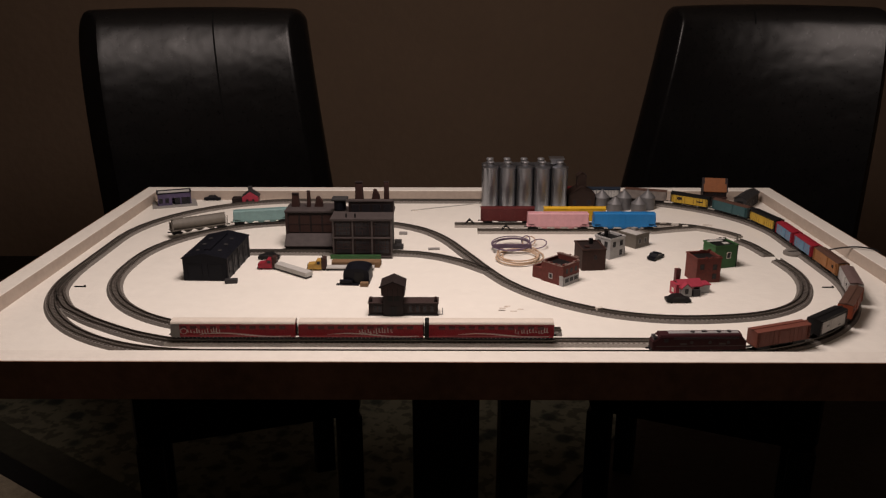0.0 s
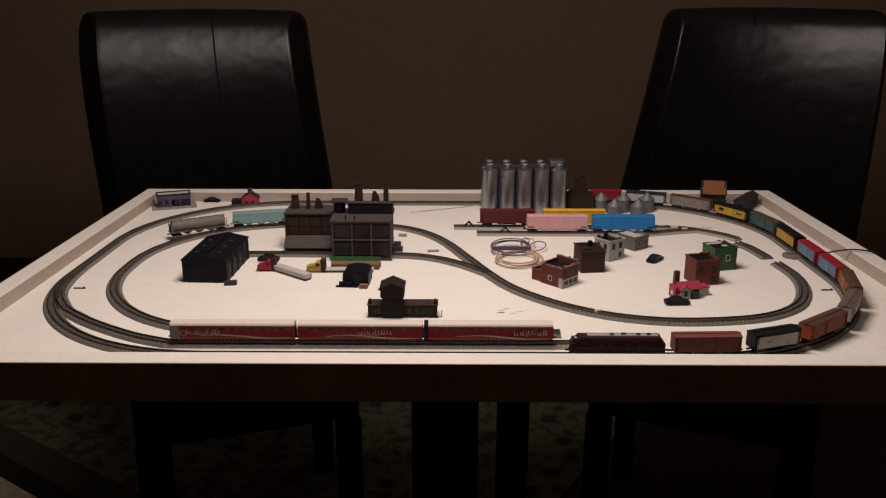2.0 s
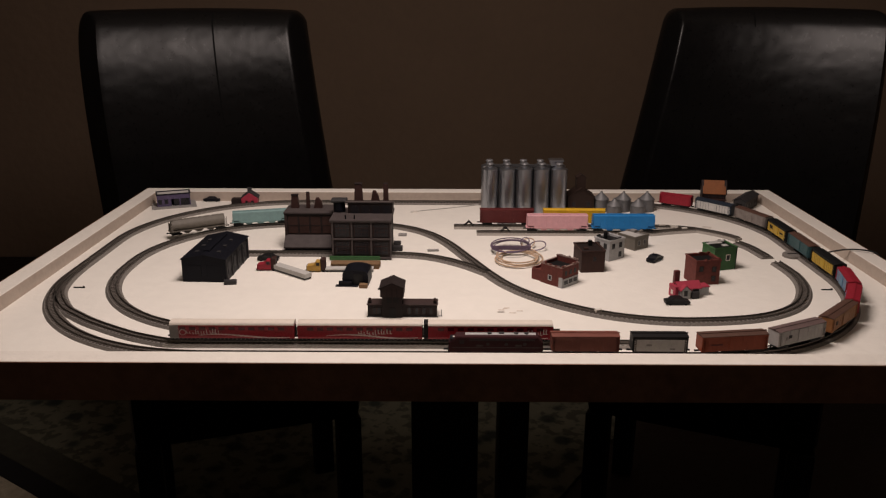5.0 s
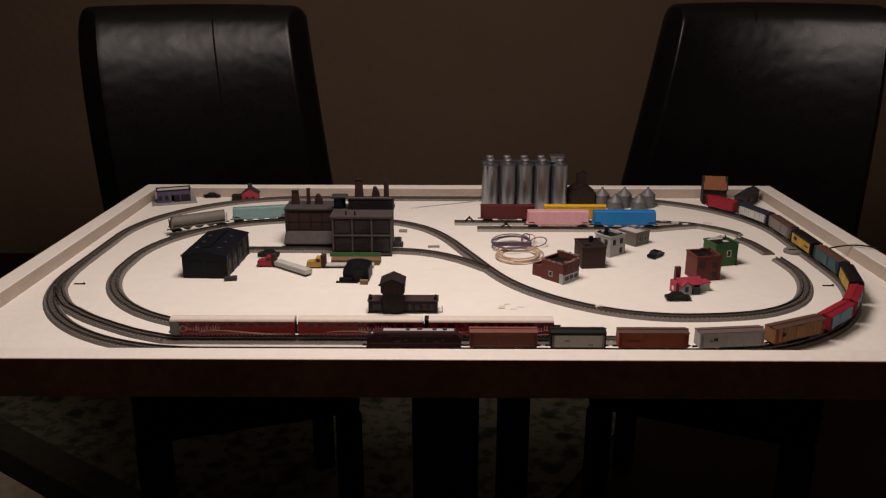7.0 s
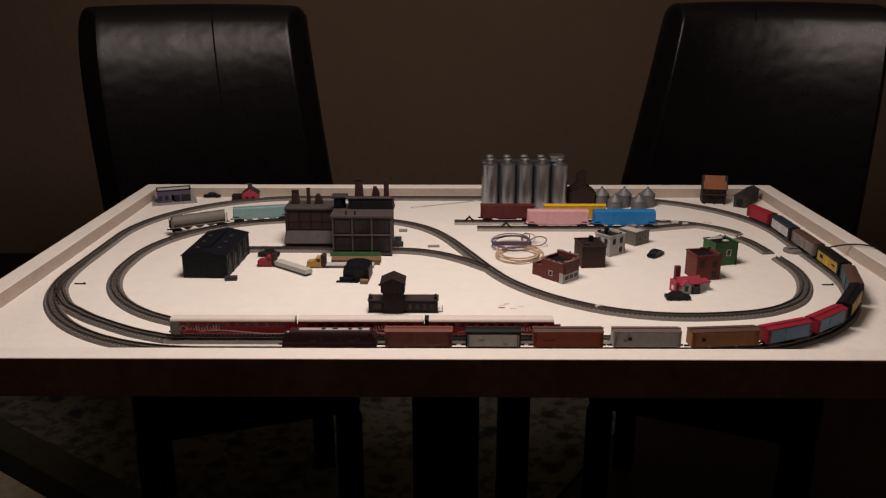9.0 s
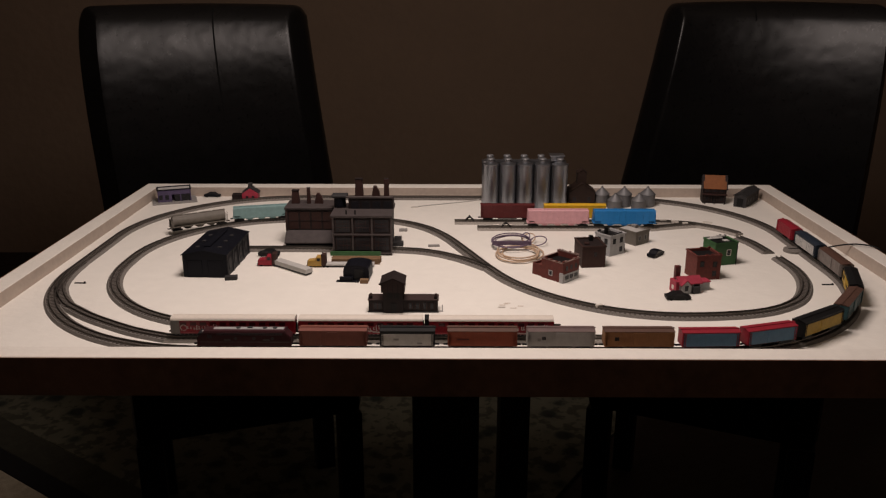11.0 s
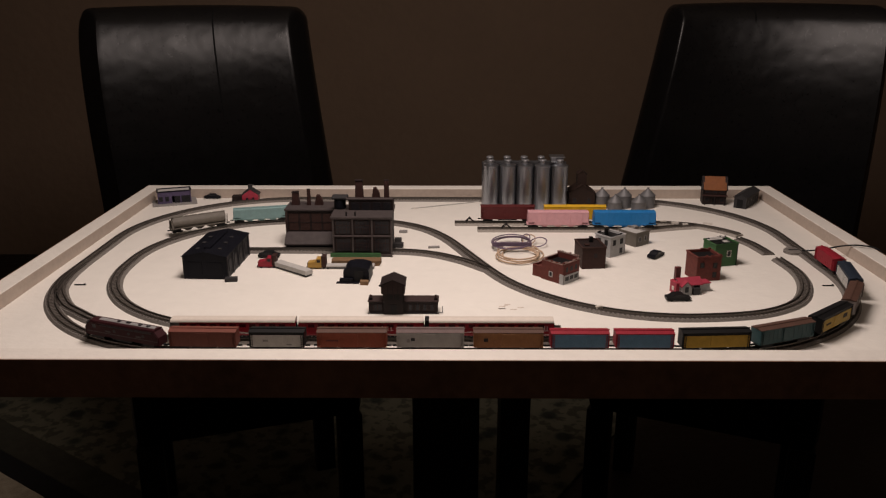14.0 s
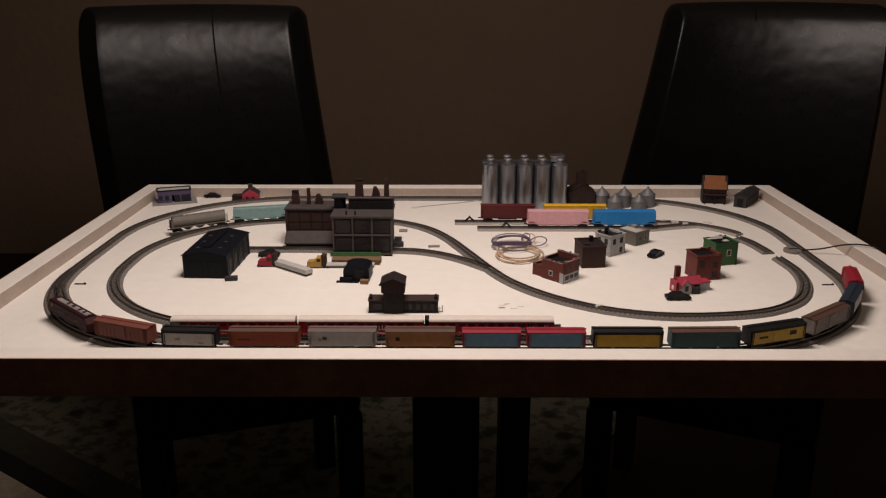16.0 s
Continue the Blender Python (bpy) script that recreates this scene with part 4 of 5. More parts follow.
def brick_store():
    ob = anchor("brick_store", 141, 932, 0, 44)
    # front corner of the block stands at the anchor
    for r in ((0, 32, 0, 1.6, 0, 26), (0, 1.6, 1.6, 34, 0, 25), (30.4, 32, 1.6, 34, 0, 29), (1.6, 30.4, 32.4, 34, 0, 26)):
        part("wall", boxes(r), BRICKR, ob)
    part("roof_deck", boxes((1.6, 30.4, 1.6, 32.4, 20.5, 22)), BLACKP, ob, "black flat roof deck")
    part("coping", boxes((-0.5, 32.5, -0.5, 1.8, 26, 26.8), (30.2, 32.5, 1.8, 34.4, 29, 29.8), (-0.4, 1.8, 1.8, 34.4, 25, 25.7), (1.8, 30.2, 32.2, 34.4, 26, 26.7)), PINKSTONE, ob, "worn pinkish stone coping")
    rnd = random.Random(11)
    for k in range(8):
        u = 1 + k * 4
        if rnd.random() < 0.75:
            part("broken_coping", boxes((u - 1.6, u + 1.6, -0.4, 1.6, 26.8, 27.6 + rnd.uniform(0, 1.6)), bevel=0.2), PINKSTONE if k % 3 else BRICKR, ob)
        if rnd.random() < 0.75:
            part("broken_coping", boxes((-0.3, 1.5, u + 0.4, u + 3.2, 25.7, 26.4 + rnd.uniform(0, 1.8)), bevel=0.2), PINKSTONE if k % 2 else BRICKR, ob)
        part("broken_coping", boxes((30.4, 32.3, u, u + 2.4, 29.8, 30.4 + rnd.uniform(0, 1.5)), bevel=0.2), PINKSTONE, ob)
    part("lean_to", boxes((2, 28, 34, 50, 0, 12), (2, 3.6, 34, 50, 12, 15), (3.6, 28, 48.4, 50, 12, 15)), BRICKR, ob)
    part("shop_front", boxes((1, 31, -0.7, 0, 0, 11)), STONE, ob, "pale stone shop front")
    for u in (7, 16, 25):
        part("window", boxes((u - 3.4, u + 3.4, -1.0, -0.6, 4, 9)), GLASSD, ob)
    for u in (7, 16, 25):
        part("window", boxes((u - 2, u + 2, -0.3, 0.2, 15, 21)), GLASSD, ob)
    part("shop_corner", boxes((-0.7, 0, -0.7, 5, 0, 13)), STONE, ob, "pale stone shop corner")
    win = part("window", boxes((-0.3, 0.2, 17, 21, 7, 12)), GLASSD, ob)
    part("frame", boxes((-0.6, -0.2, 16, 17, 6, 13), (-0.6, -0.2, 21, 22, 6, 13), (-0.6, -0.2, 17, 21, 12, 13), (-0.6, -0.2, 17, 21, 6, 7)), STONE, win)
    return tagged(ob, "red brick corner store with pale front and open roof", "model building", "small buildings")


def flat_block(name, x, y, rz, w, d, h, wall_mat, roof_mat, label, wins=(), frames=None, door=None, sunk=3.0):
    ob = anchor(name, x, y, 0, rz)
    shell(ob, w, d, h, wall_mat, roof_mat, sunk)
    for face, rows, size in wins:
        openings(ob, face, w, d, rows, size, GLASSD, frames or STONE)
    if door:
        openings(ob, door, w, d, [(0, 5)], (6, 9), BLACKP, frames or STONE, "door")
    return tagged(ob, label, "model building", "small buildings")


def red_house():
    ob = anchor("red_roof_house", 286, 909, 0, 12)
    part("wall", gable_walls(bmesh.new(), 28, 17, 12, 6, "x"), STONE, ob)
    part("roof", gable(bmesh.new(), 28, 17, 12, 6, 1.2, "x"), PINKRED, ob, "crimson pitched roof")
    part("side_wing", boxes((14, 28, -3, 9, 0, 10)), STONE, ob)
    part("wing_roof", boxes((13, 29, -4, 10, 10, 11.4), bevel=0.3), PINKRED, ob)
    part("gable_wall", boxes((-18.5, -14, -8, 8, 0, 15), bevel=0.5), PINKRED, ob)
    part("chimney", boxes((-15, -8.5, 2, 7, 8, 31), bevel=0.4), MAROON, ob, "dark red chimney")
    openings(ob, "f", 28, 17, [(-5, 6.5)], (4.6, 6), GLASSD, OFFW)
    openings(ob, "f", 28, 17, [(8, 5.2)], (6, 9.4), BLACKP, DKGREY, "door")
    bm = bmesh.new()
    prism(bm, [(-12, 0), (-1, 0), (-1, 11), (-6.5, 16), (-12, 11)], -11.5, -8.5, "y")
    bay = part("front_gable", bm, STONE, ob, "grey stone front gable")
    part("gable_window", boxes((-8.6, -4.4, -12, -11.4, 4, 10.6)), GLASSD, bay)
    bm = bmesh.new()
    prism(bm, [(-13.4, 10), (-6.5, 16.4), (0.4, 10), (0.4, 11.2), (-6.5, 17.8), (-13.4, 11.2)], -12.3, -6, "y")
    part("gable_roof", bm, PINKRED, bay)
    part("porch", boxes((2, 11, -12.5, -8.5, 0, 8.6), bevel=0.6), DKGREY, ob, "dark porch")
    part("side_window", boxes((-18.9, -18.4, -3, 2, 4, 9)), OFFW, ob)
    return tagged(ob, "small grey stone house with crimson roof", "model building", "small buildings")


def orange_house():
    ob = anchor("orange_roof_house", 452, 1343, 0, -9)
    w, d, h = 38, 26, 27
    part("wall", gable_walls(bmesh.new(), w, d, h, 16, "x"), BROWNW, ob)
    part("roof", gable(bmesh.new(), w - 4, d, h, 18, 1.6, "x"), ORANGE, ob, "weathered orange pitched roof")
    for s in (-1, 1):
        part("gable_edge", gable(bmesh.new(), 0.6, d, h, 18.4, 1.8, "x", 0.8), BROWNW, ob).location.x = s * 18.6 * MM
    part("porch_roof", boxes((-w / 2 - 1, w / 2 + 1, -d / 2 - 6, -d / 2, 15, 17), bevel=0.3), BRICKD, ob)
    for x in (-16, 0, 16):
        part("porch_post", boxes((x - 0.9, x + 0.9, -d / 2 - 5.6, -d / 2 - 4, 0, 15)), BROWNW, ob)
    openings(ob, "f", w, d, [(-12, 8), (12, 8), (-12, 23), (0, 23), (12, 23)], (6, 7), GLASSD, BRICKD)
    openings(ob, "f", w, d, [(0, 6)], (7, 11), BLACKP, BRICKD, "door")
    return tagged(ob, "dark brown house with weathered orange roof", "model building", "small buildings")


def grey_barn():
    ob = anchor("grey_barn", 505, 1333, 0, -36)
    w, d = 20, 70
    part("wall", gable_walls(bmesh.new(), w, d, 19, 5), DKGREY, ob)
    part("roof", gable(bmesh.new(), w, d, 19, 5, 1.6), DKGREY, ob, "dark grey weathered roof")
    openings(ob, "f", w, d, [(0, 8)], (10, 14), BLACKP, DKGREY, "barn_door")
    openings(ob, "r", w, d, [(-24, 9), (-8, 9), (8, 9), (24, 9)], (6, 7), GLASSD, DKGREY)
    for k in range(5):
        part("roof_batten", boxes((w / 2 - 9.4, w / 2 - 8.2, -30 + k * 15, -28.6 + k * 15, 20.5, 25)), DKGREY, ob)
    return tagged(ob, "weathered dark grey barn in the corner of the board", "model building", "small buildings")


def purple_shop():
    ob = anchor("purple_shop", -466, 1340, 0, 20)
    part("base_plate", boxes((-36, 36, -24, 22, 0, 2), bevel=0.3), GREYM, ob, "grey base plate")
    w, d, h = 54, 26, 22
    for r in ((-w / 2, w / 2, d / 2 - 1.6, d / 2), (-w / 2, -w / 2 + 1.6, -d / 2, d / 2), (w / 2 - 1.6, w / 2, -d / 2, d / 2)):
        part("wall", boxes((*r, 2, h)), PURPLE, ob)
    part("front_wall", boxes((-w / 2, -4, -d / 2, -d / 2 + 1.6, 2, h), (-4, w / 2, -d / 2, -d / 2 + 1.6, 14, h)), PURPLE, ob)
    part("roof", boxes((-w / 2 + 1.6, w / 2 - 1.6, -d / 2 + 1.6, d / 2 - 1.6, h - 1.6, h - 0.2)), LTGREY, ob, "pale grey flat roof")
    part("parapet", boxes((-w / 2 - 1, w / 2 + 1, -d / 2 - 1, -d / 2 + 1.5, h, h + 1.3), (-w / 2 - 1, w / 2 + 1, d / 2 - 1.5, d / 2 + 1, h, h + 1.3), (-w / 2 - 1, -w / 2 + 1.5, -d / 2, d / 2, h, h + 1.3), (w / 2 - 1.5, w / 2 + 1, -d / 2, d / 2, h, h + 1.3)), NAVY, ob, "dark parapet")
    part("shop_window", boxes((0, 26, -d / 2 + 1, -d / 2 + 3, 2, 14)), GLASSD, ob)
    for u in (-22, -12):
        part("window", boxes((u - 3, u + 3, -d / 2 - 0.3, -d / 2 + 0.2, 6, 14)), GLASSD, ob)
    part("porch_column", boxes((9, 11, -d / 2 - 1, -d / 2 + 1, 2, 14)), PURPLE, ob)
    return tagged(ob, "purple shop with dark parapet on grey base", "model building", "small buildings")


def red_barn():
    ob = anchor("red_barn", -338, 1352, 0, 6)
    part("wall", gable_walls(bmesh.new(), 27, 22, 12, 9), PINKRED, ob)
    bm = bmesh.new()
    prism(bm, [(-15, 11), (0, 21.6), (15, 11), (15, 12.4), (0, 23.2), (-15, 12.4)], -9, 12, "y")
    part("roof", bm, DKGREY, ob, "dark roof")
    part("chimney", boxes((-4, 3, 0, 7, 14, 28), bevel=0.4), DKGREY, ob)
    part("lean_to", boxes((-31, -13.5, -8, 8, 0, 10), bevel=0.4), BROWNW, ob)
    openings(ob, "f", 27, 22, [(-5, 6), (5, 6)], (4, 5), GLASSD, PINKRED)
    return tagged(ob, "small crimson barn with dark roof and lean-to", "model building", "small buildings")


def round_hut():
    ob = anchor("round_roof_hut", -112, 950, 0, -3)
    out = [(-16, 0)] + [(-16 * math.cos(radians(a)), 12 + 8 * abs(math.sin(radians(a))) ** 0.6) for a in range(0, 181, 15)] + [(16, 0)]
    part("vault", prism(bmesh.new(), out, -10, 22, "y"), NAVY, ob)
    part("dock", boxes((-20, -4, -14, -10, 0, 6), (-24, 4, -16, -10, 0, 1.2), bevel=0.2), NAVY, ob)
    part("doorway", boxes((-2, 9, -10.6, -9.8, 0, 15)), BLACKP, ob)
    part("crate", boxes((6, 16, -20, -13, 0, 5), bevel=0.4), LUMBER, ob, "tan crate")
    return tagged(ob, "dark blue round-roofed hut with tan crate", "model building", "small buildings")


# ---- road vehicles ----
def wheels(ob, xs, y, r=1.9):
    for x in xs:
        for s in (-1, 1):
            part("wheel", disc_y(bmesh.new(), x, s * y - 0.7, s * y + 0.7, r, r), BLACKP, ob)


def motor_car(x, y, rz, material, label):
    ob = anchor("toy_car", x, y, 0, rz)
    body = bmesh.new()
    prism(body, [(-14, 1.4), (14, 1.4), (14.2, 4.2), (9, 5.2), (5, 8.4), (-5, 8.6), (-10, 5.4), (-14.2, 4.8)], -5.6, 5.6, "y")
    b = part("body", body, material, ob)
    for s in (-1, 1):
        win = bmesh.new()
        prism(win, [(-8.2, 5.4), (7.4, 5.4), (4.6, 7.9), (-4.8, 8.0)], min(s * 5.5, s * 5.8), max(s * 5.5, s * 5.8), "y")
        part("side_window", win, GLASSD, b)
    wheels(ob, (-9, 9), 5.0, 2.2)
    return tagged(ob, label, "toy car", "toy vehicles")


def lorry(x, y, rz, cab_mat, label, bed=None, bed_len=44, bed_h=9, angle=0, load=None):
    ob = anchor("toy_lorry", x, y, 0, rz)
    cab = bmesh.new()
    prism(cab, [(-9, 2), (9, 2), (9, 13.5), (2.6, 14), (1, 9.6), (-8.6, 8.4)], -6, 6, "y")
    c = part("cab", cab, cab_mat, ob)
    for s in (-1, 1):
        part("cab_window", boxes((3.2, 7.6, min(s * 5.9, s * 6.2), max(s * 5.9, s * 6.2), 8.8, 12.6)), GLASSD, c)
        part("exhaust_stack", tube(bmesh.new(), 9.4, s * 5, 3, 18, 0.7, n=8), BLACKP, c)
    part("sleeper", boxes((9.2, 15, -5.6, 5.6, 2.4, 17), bevel=0.4), BRICKD, ob, "dark brown cab box")
    part("grille", boxes((-9.6, -9, -4, 4, 3, 7.6)), DKGREY, c)
    part("bumper", boxes((-10.4, -9.4, -6, 6, 1.6, 3.2), bevel=0.2), DKGREY, c)
    part("chassis", boxes((-9, 20, -3, 3, 1.2, 2.4)), BLACKP, ob)
    wheels(ob, (-5, 12, 17), 4.8)
    if bed is not None:
        t = part("trailer", boxes((0, bed_len, -5.8, 5.8, 2.6, bed_h), bevel=0.4), bed, ob, "pale trailer")
        t.matrix_basis = pose(15 * MM, 0, 0, 0, 0, angle)
        part("skirt", boxes((1, bed_len - 1, -5.2, 5.2, 0.9, 2.6)), DKGREY, t)
        if load is not None:
            part("load", boxes((2, bed_len - 2, -4.6, 4.6, bed_h, bed_h + 4.5), bevel=0.3), load, t)
    return tagged(ob, label, "toy lorry", "toy vehicles")


engine_shed()
factory()
grain_silos()
for bx, by, br, bh in ((257, 1313, 12.5, 20.5), (294, 1313, 12.5, 20.5), (333, 1313, 12.5, 20.5), (274, 1287, 12.0, 16), (313, 1287, 12.0, 16)):
    grain_bin(bx, by, br, bh)
elevator_house()
station()
brick_store()
flat_block("brown_block", 187, 1013, 6, 31, 40, 29, BRICKM, BROWNW, "dark brown brick block with flat roof", [("f", [(2, 18)], (4, 6)), ("r", [(-8, 15), (8, 15)], (4, 6))], BRICKD, sunk=1.6)
flat_block("white_block", 222, 1058, 38, 30, 27, 29, STONE, BLACKP, "pale grey stone house with dark open roof", [("l", [(-6, 20), (6, 20)], (4, 6.5)), ("f", [(-7, 20), (7, 20), (7, 7)], (4, 6))], DKGREY)
flat_block("grey_block", 266, 1108, 38, 29, 31, 20, OLIVE, GREYM, "grey-beige flat-roofed block beside the hoppers", [("f", [(-6, 10), (6, 10)], (4, 6))], GREYM, sunk=1.2)
flat_block("green_house", 359, 1018, 16, 33, 28, 31, GREEN, BLACKP, "green flat-roofed house with white-framed window", [("f", [(4, 17)], (5, 7)), ("r", [(0, 16)], (5, 7))], OFFW, sunk=1.5)
flat_block("red_brick_house", 320, 962, 10, 32, 30, 32, BRICKR, BLACKP, "tall red brick house with open dark roof", [("f", [(-9, 21), (8, 20), (8, 8)], (4.4, 6)), ("r", [(0, 20)], (4, 6))], BRICKD)
red_house()
orange_house()
grey_barn()
purple_shop()
red_barn()
round_hut()
motor_car(268, 882, 2, BLACKP, "black toy car beside the stone house")
motor_car(282, 1044, 48, NAVY, "dark toy car standing alone on the board")
motor_car(-409, 1370, 0, NAVY, "dark toy car beside the purple shop")
motor_car(-241, 1040, 0, BLACKP, "black toy car by the spur")
lorry(-237, 1000, 0, REDP, "red toy lorry with long pale trailer", LTGREY, 62, 8.5, -39)
lorry(-172, 996, 0, TANY, "tan yellow toy lorry with flat pale trailer", LTGREY, 62, 4.6, 0)


def lumber_stack():
    ob = anchor("lumber_stack", -121, 1012)
    rnd = random.Random(4)
    for k in range(3):
        for j in range(4):
            part("plank", boxes((-31 + rnd.uniform(-1, 1), 33 + rnd.uniform(-1, 1), -9 + j * 3.6, -5.8 + j * 3.6, k * 2.6, k * 2.6 + 2.3)), LUMBER, ob)
    return tagged(ob, "stack of brown lumber beside the factory", "lumber stack")


lumber_stack()


# ---- wires and small bits ----
def wire(name, pts, r, material, label, category="wire", closed=False):
    cu = bpy.data.curves.new(name, "CURVE")
    cu.dimensions, cu.bevel_depth, cu.bevel_resolution, cu.resolution_u = "3D", r * MM, 2, 6
    sp = cu.splines.new("NURBS")
    sp.points.add(len(pts) - 1)
    for q, p in zip(sp.points, pts):
        q.co = (p[0] * MM, p[1] * MM, p[2] * MM, 1)
    sp.use_endpoint_u, sp.use_cyclic_u, sp.order_u = not closed, closed, 4
    dg = bpy.data.objects.new(name, cu)
    scene.collection.objects.link(dg)
    me = bpy.data.meshes.new_from_object(dg)
    bpy.data.objects.remove(dg)
    me.materials.clear()
    me.materials.append(material)
    ob = new(name, me)
    ob.matrix_basis = pose(0, 0, ZB)
    return tagged(smooth(ob, 60), label, category) if label else smooth(ob, 60)


def coil():
    ob = anchor("wire_coil", 92, 1070)
    rnd = random.Random(2)

    def ring(name, cx, cy, a, b, z, lift, r, material):
        pts = [(cx + a * math.cos(u), cy + b * math.sin(u), z + lift * math.sin(u + 0.6)) for u in [i * math.tau / 14 for i in range(14)]]
        w = wire(name, pts, r, material, "", closed=True)
        w.matrix_basis = Matrix.Identity(4)
        w.parent = ob

    for k in range(4):
        ring("violet_loop", -3 + rnd.uniform(-2, 2), 14 + rnd.uniform(-4, 4), 27 + rnd.uniform(-2, 2), 27 + rnd.uniform(-4, 4), 6 + k * 1.1, 2.0, 0.8, VIOLW)
    for k in range(4):
        ring("tan_loop", 6 + rnd.uniform(-5, 5), -24 + rnd.uniform(-9, 9), 29 + rnd.uniform(-3, 3), 33 + rnd.uniform(-4, 4), 2.4 + k * 1.1, 1.0, 1.05, GOLDW)
    for cx, cy, a, b, m in ((24, 34, 9, 13, GOLDW), (36, 22, 12, 11, VIOLW), (20, 40, 6, 10, VIOLW)):
        ring("loose_end", cx, cy, a, b, 6, 4, 0.8, m)
    tie = bmesh.new()
    prism(tie, [(-30, 7.5), (24, 7.5), (24, 13), (-30, 13)], -4, -1.6, "y")
    part("tie", tie, VIOLW, ob, "violet band round the coil")
    return tagged(ob, "loose coil of tan and violet wire on board", "wire coil")


coil()
wire("feeder_wire", [(486, 1060, 4), (505, 1056, 5), (527, 1049, 14), (545, 1034, 21), (564, 1027, 20), (574, 1018, 18), (578, 1005, -5)], 1.1, BLACKP, "black feeder wire from the track over the rim")


def feeder(x, y, rz, w, d, material, label):
    ob = anchor("track_feeder", x, y, 0, rz)
    smooth(part("housing", tube(tube(bmesh.new(), 0, 0, 0, 3.2, d / 2, n=28), 0, 0, 3.2, 4.2, d / 2, d / 2 - 1.2, 28), material, ob), 30)
    part("terminal", boxes((-w / 2 + 1, w / 2 - 1, -1, 1, 4.2, 5.0)), DKGREY, ob)
    return tagged(ob, label, "track feeder", "track feeders")


def lever(x, y, label):
    ob = anchor("turnout_lever", x, y)
    part("arm", boxes((-7, 7, -0.9, 0.9, 0, 1.4), bevel=0.3), BLACKP, ob)
    part("knob", tube(bmesh.new(), 5.5, 0, 1.4, 2.4, 1.2, 0.9, 10), BLACKP, ob)
    return tagged(ob, label, "turnout lever", "turnout levers")


feeder(476, 1064, 8, 16, 26, BALLAST, "grey-brown round track feeder with black wire")
lever(-449, 928, "small black turnout lever beside the loop")
lever(464, 930, "small black turnout lever beside the loop")


def scrap(x, y, rz, w, d, h, material, label):
    ob = anchor("scrap_piece", x, y, 0, rz)
    part("strip", boxes((-w / 2, w / 2, -d / 2, d / 2, 0, h), bevel=0.3), material, ob)
    return tagged(ob, label, "scrap piece", "scrap pieces")


scrap(-19, 1083, 6, 16, 5, 2.4, GREYM, "small grey plastic strip lying on board")
scrap(-66, 1160, 0, 12, 8, 3.0, GREYM, "small grey plastic strip beside factory")
scrap(-54, 1300, 12, 10, 7, 1.2, OFFW, "small white scrap lying on board")
scrap(403, 1210, -20, 14, 8, 1.0, OFFW, "small white scrap beside the track")
scrap(170, 846, 20, 8, 4, 7.0, OFFW, "small white clip on the track")
# pale strand stands in for a faint reflection streak, no wire lies there
wire("reflection_streak", [(-60, 1296, 1), (-20, 1318, 1), (20, 1326, 1), (60, 1352, 1)], 0.7, LTGREY, "pale strand imitating a faint reflection on the board")
scrap(-268, 944, 8, 15, 8, 5.0, DKGREY, "dark grey plastic block beside the engine shed")
scrap(333, 1206, 8, 9, 4, 6.2, OFFW, "small white scrap on the spur")
scrap(349, 1198, -10, 11, 4, 6.2, OFFW, "small white scrap on the spur")
scrap(362, 1188, 4, 8, 5, 6.2, OFFW, "small white scrap on the spur")
scrap(74, 1186, 0, 10, 5, 3.0, OFFW, "small white scrap between the spurs")
scrap(92, 1186, 0, 14, 4, 3.0, OFFW, "small white scrap between the spurs")


def pencil_marks():
    ob = anchor("pencil_mark", 78, 858)
    rnd = random.Random(8)
    for k in range(7):
        x, y = rnd.uniform(-18, 18), rnd.uniform(-9, 9)
        part("stroke", boxes((x - rnd.uniform(2, 5), x + rnd.uniform(2, 5), y - 1.1, y + 1.1, 0.1, 0.2)), GREYBR2, ob)
    return tagged(ob, "faint brownish pencil marks on the white board", "pencil mark")


GREYBR2 = mat("faint_pencil", (0.58, 0.50, 0.43), 0.9, vary=0.3, scale=300, bump=0)
pencil_marks()


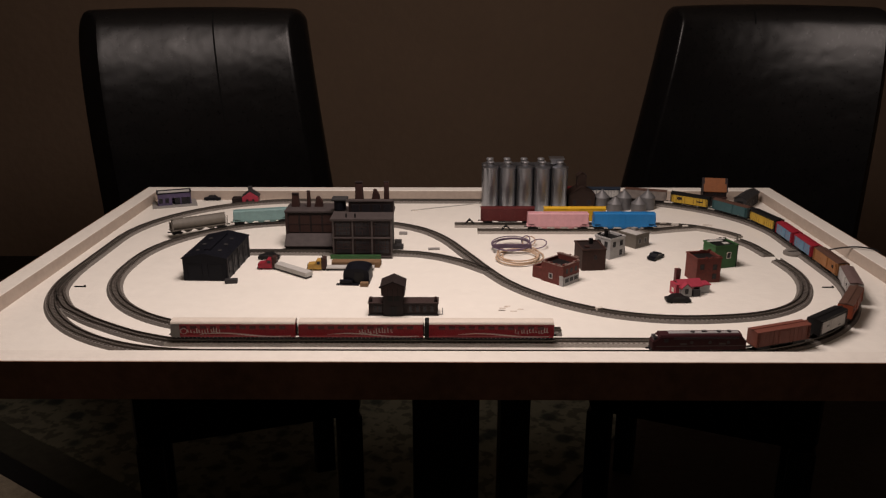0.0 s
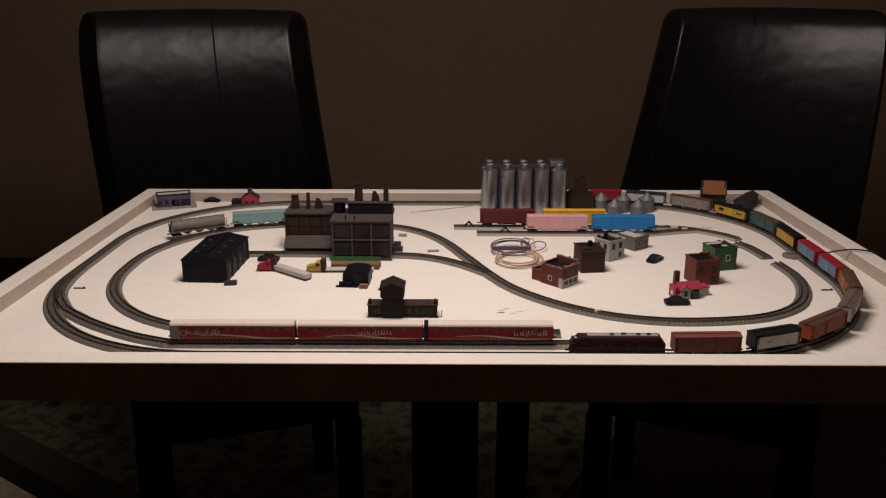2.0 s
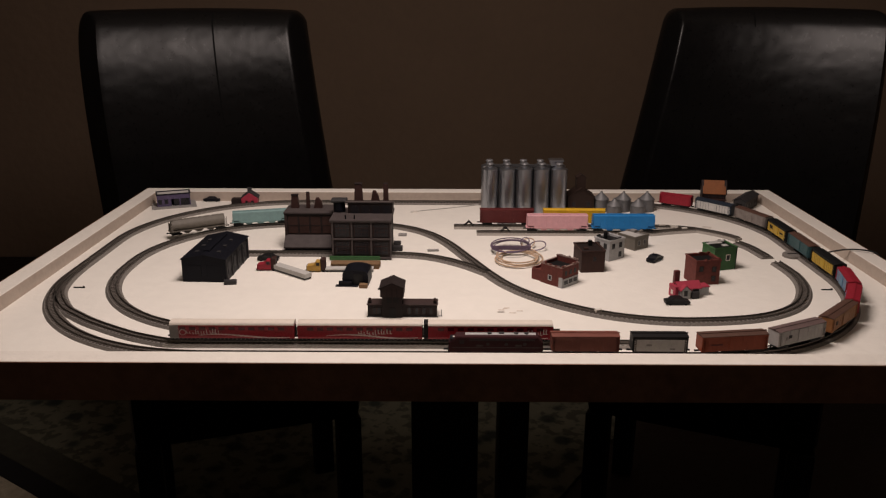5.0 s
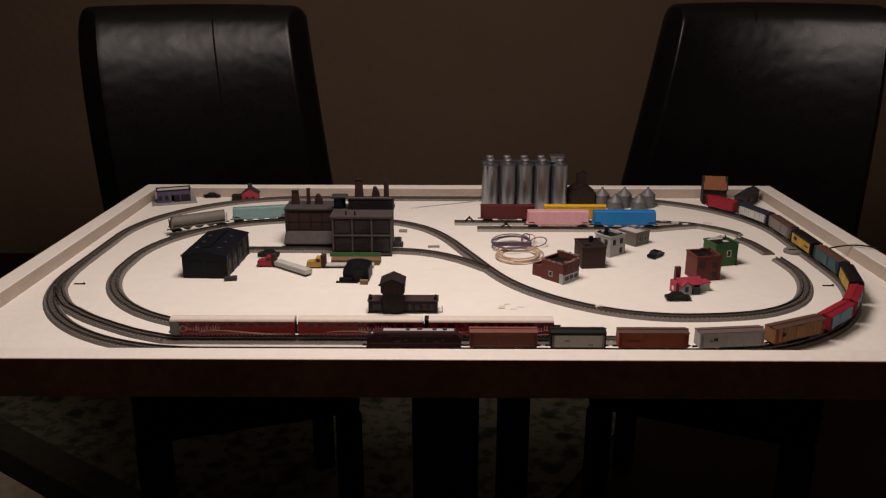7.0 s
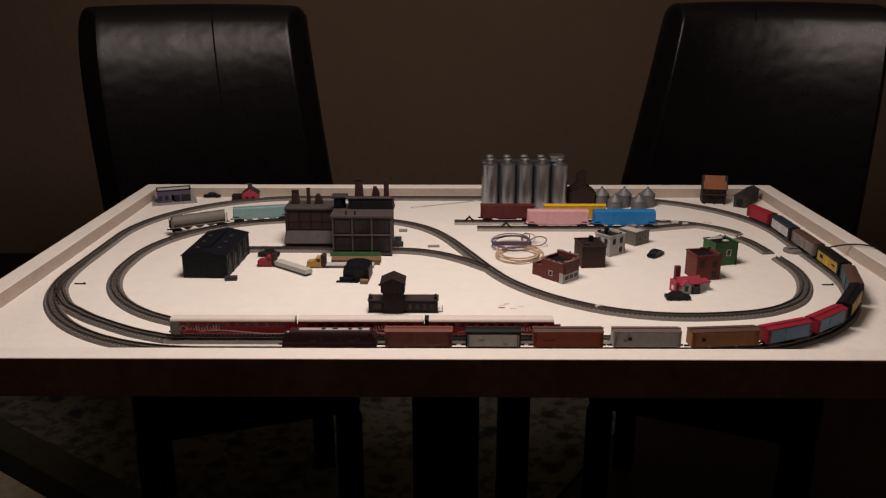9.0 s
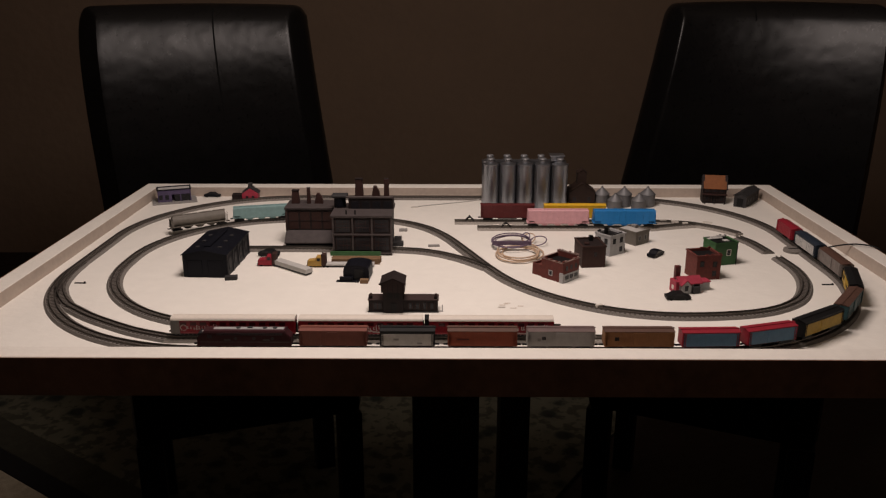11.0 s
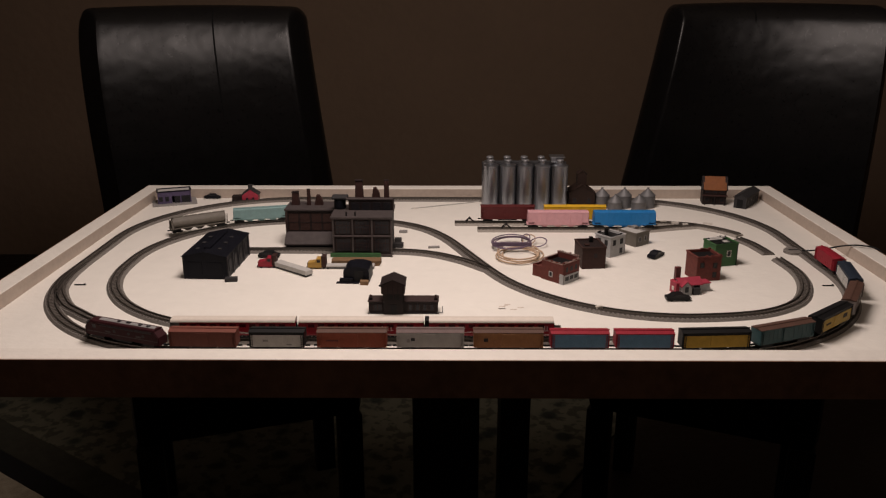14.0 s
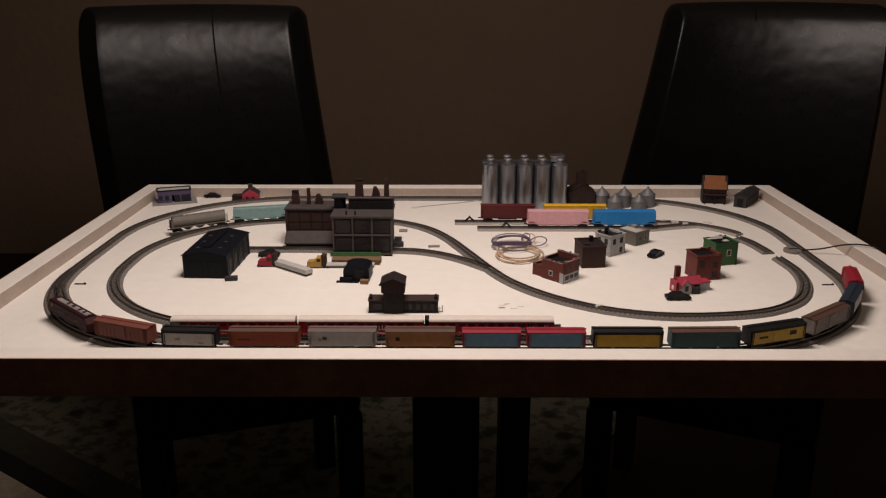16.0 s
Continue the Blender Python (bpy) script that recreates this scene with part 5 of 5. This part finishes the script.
def railer(x, y):
    """The dark wire struts of a buffer at the end of a spur."""
    ob = anchor("buffer_stop", x, y, 0)
    for s in (-1, 1):
        bm = bmesh.new()
        prism(bm, [(-8, 4), (-6.4, 4), (0.8, 11), (-0.8, 11)], s * 3.2 - 0.6, s * 3.2 + 0.6, "y")
        prism(bm, [(8, 4), (6.4, 4), (-0.8, 11), (0.8, 11)], s * 3.2 - 0.6, s * 3.2 + 0.6, "y")
        part("strut", bm, BLACKP, ob)
    part("cross_bar", boxes((-1, 1, -5.5, 5.5, 9.4, 11.4), bevel=0.3), BLACKP, ob)
    return tagged(ob, "black wire buffer stop at the spur's end", "buffer stop", "buffer stops")


railer(34, 1204)
railer(88, 1170)


def broken_parapet(parent, w, d, h, seed, material):
    """Uneven bits of wall standing on the tops of a roofless building's walls, centred on its anchor."""
    rnd = random.Random(seed)
    for k in range(9):
        x = -w / 2 + (k + 0.5) * w / 9
        for y in (-d / 2 + 0.8, d / 2 - 0.8):
            if rnd.random() < 0.6:
                part("broken_wall", boxes((x - w / 20, x + w / 20, y - 0.8, y + 0.8, h, h + rnd.uniform(0.6, 2.6))), material, parent)


for thing in [o for o in scene.objects if o.parent is None and o.name in ("green_house", "brown_block", "grey_block", "white_block")]:
    if thing.name == "green_house":
        # whitish roof patches, built as thin pale strips
        patches = boxes((-15, 7, 5, 10.5, 30.2, 31.6), (-9, 13, 9, 12.4, 31.2, 32.6), (2, 9, -6, 1, 29.6, 30.8), bevel=0.3)
        part("roof_patch", patches, LTGREY, thing, "pale patches on the roof")
        part("downpipe", boxes((15.6, 16.4, -14.8, -14, 0, 29)), BLACKP, thing)
    elif thing.name == "brown_block":
        part("chimney", boxes((1, 6, 8, 13, 27, 34.5), bevel=0.4), BLACKP, thing)
        part("roof_hatch", boxes((-9, -3, -8, -2, 27.2, 29.4), bevel=0.3), BRICKD, thing)
    elif thing.name == "grey_block":
        part("roof_slab", boxes((-13.5, 2, -14.5, 14.5, 18.8, 20.4), bevel=0.3), LTGREY, thing, "pale roof slab")
        part("roof_box", boxes((4, 11, 2, 10, 18.8, 23), bevel=0.3), GREYM, thing)
    else:
        part("chimney", boxes((-4, 0, 4, 8, 25, 35), bevel=0.4), BLACKP, thing)
        part("side_porch", boxes((15, 19, -11, -3, 0, 12), bevel=0.4), DKGREY, thing)

for thing in [o for o in scene.objects if o.parent is None and o.name in ("red_brick_house", "white_block", "green_house")]:
    size = {"red_brick_house": (32, 30, 32, 5, BRICKR), "white_block": (30, 27, 29, 6, DKGREY), "green_house": (33, 28, 31, 7, BLACKP)}[thing.name]
    broken_parapet(thing, *size)


motions()
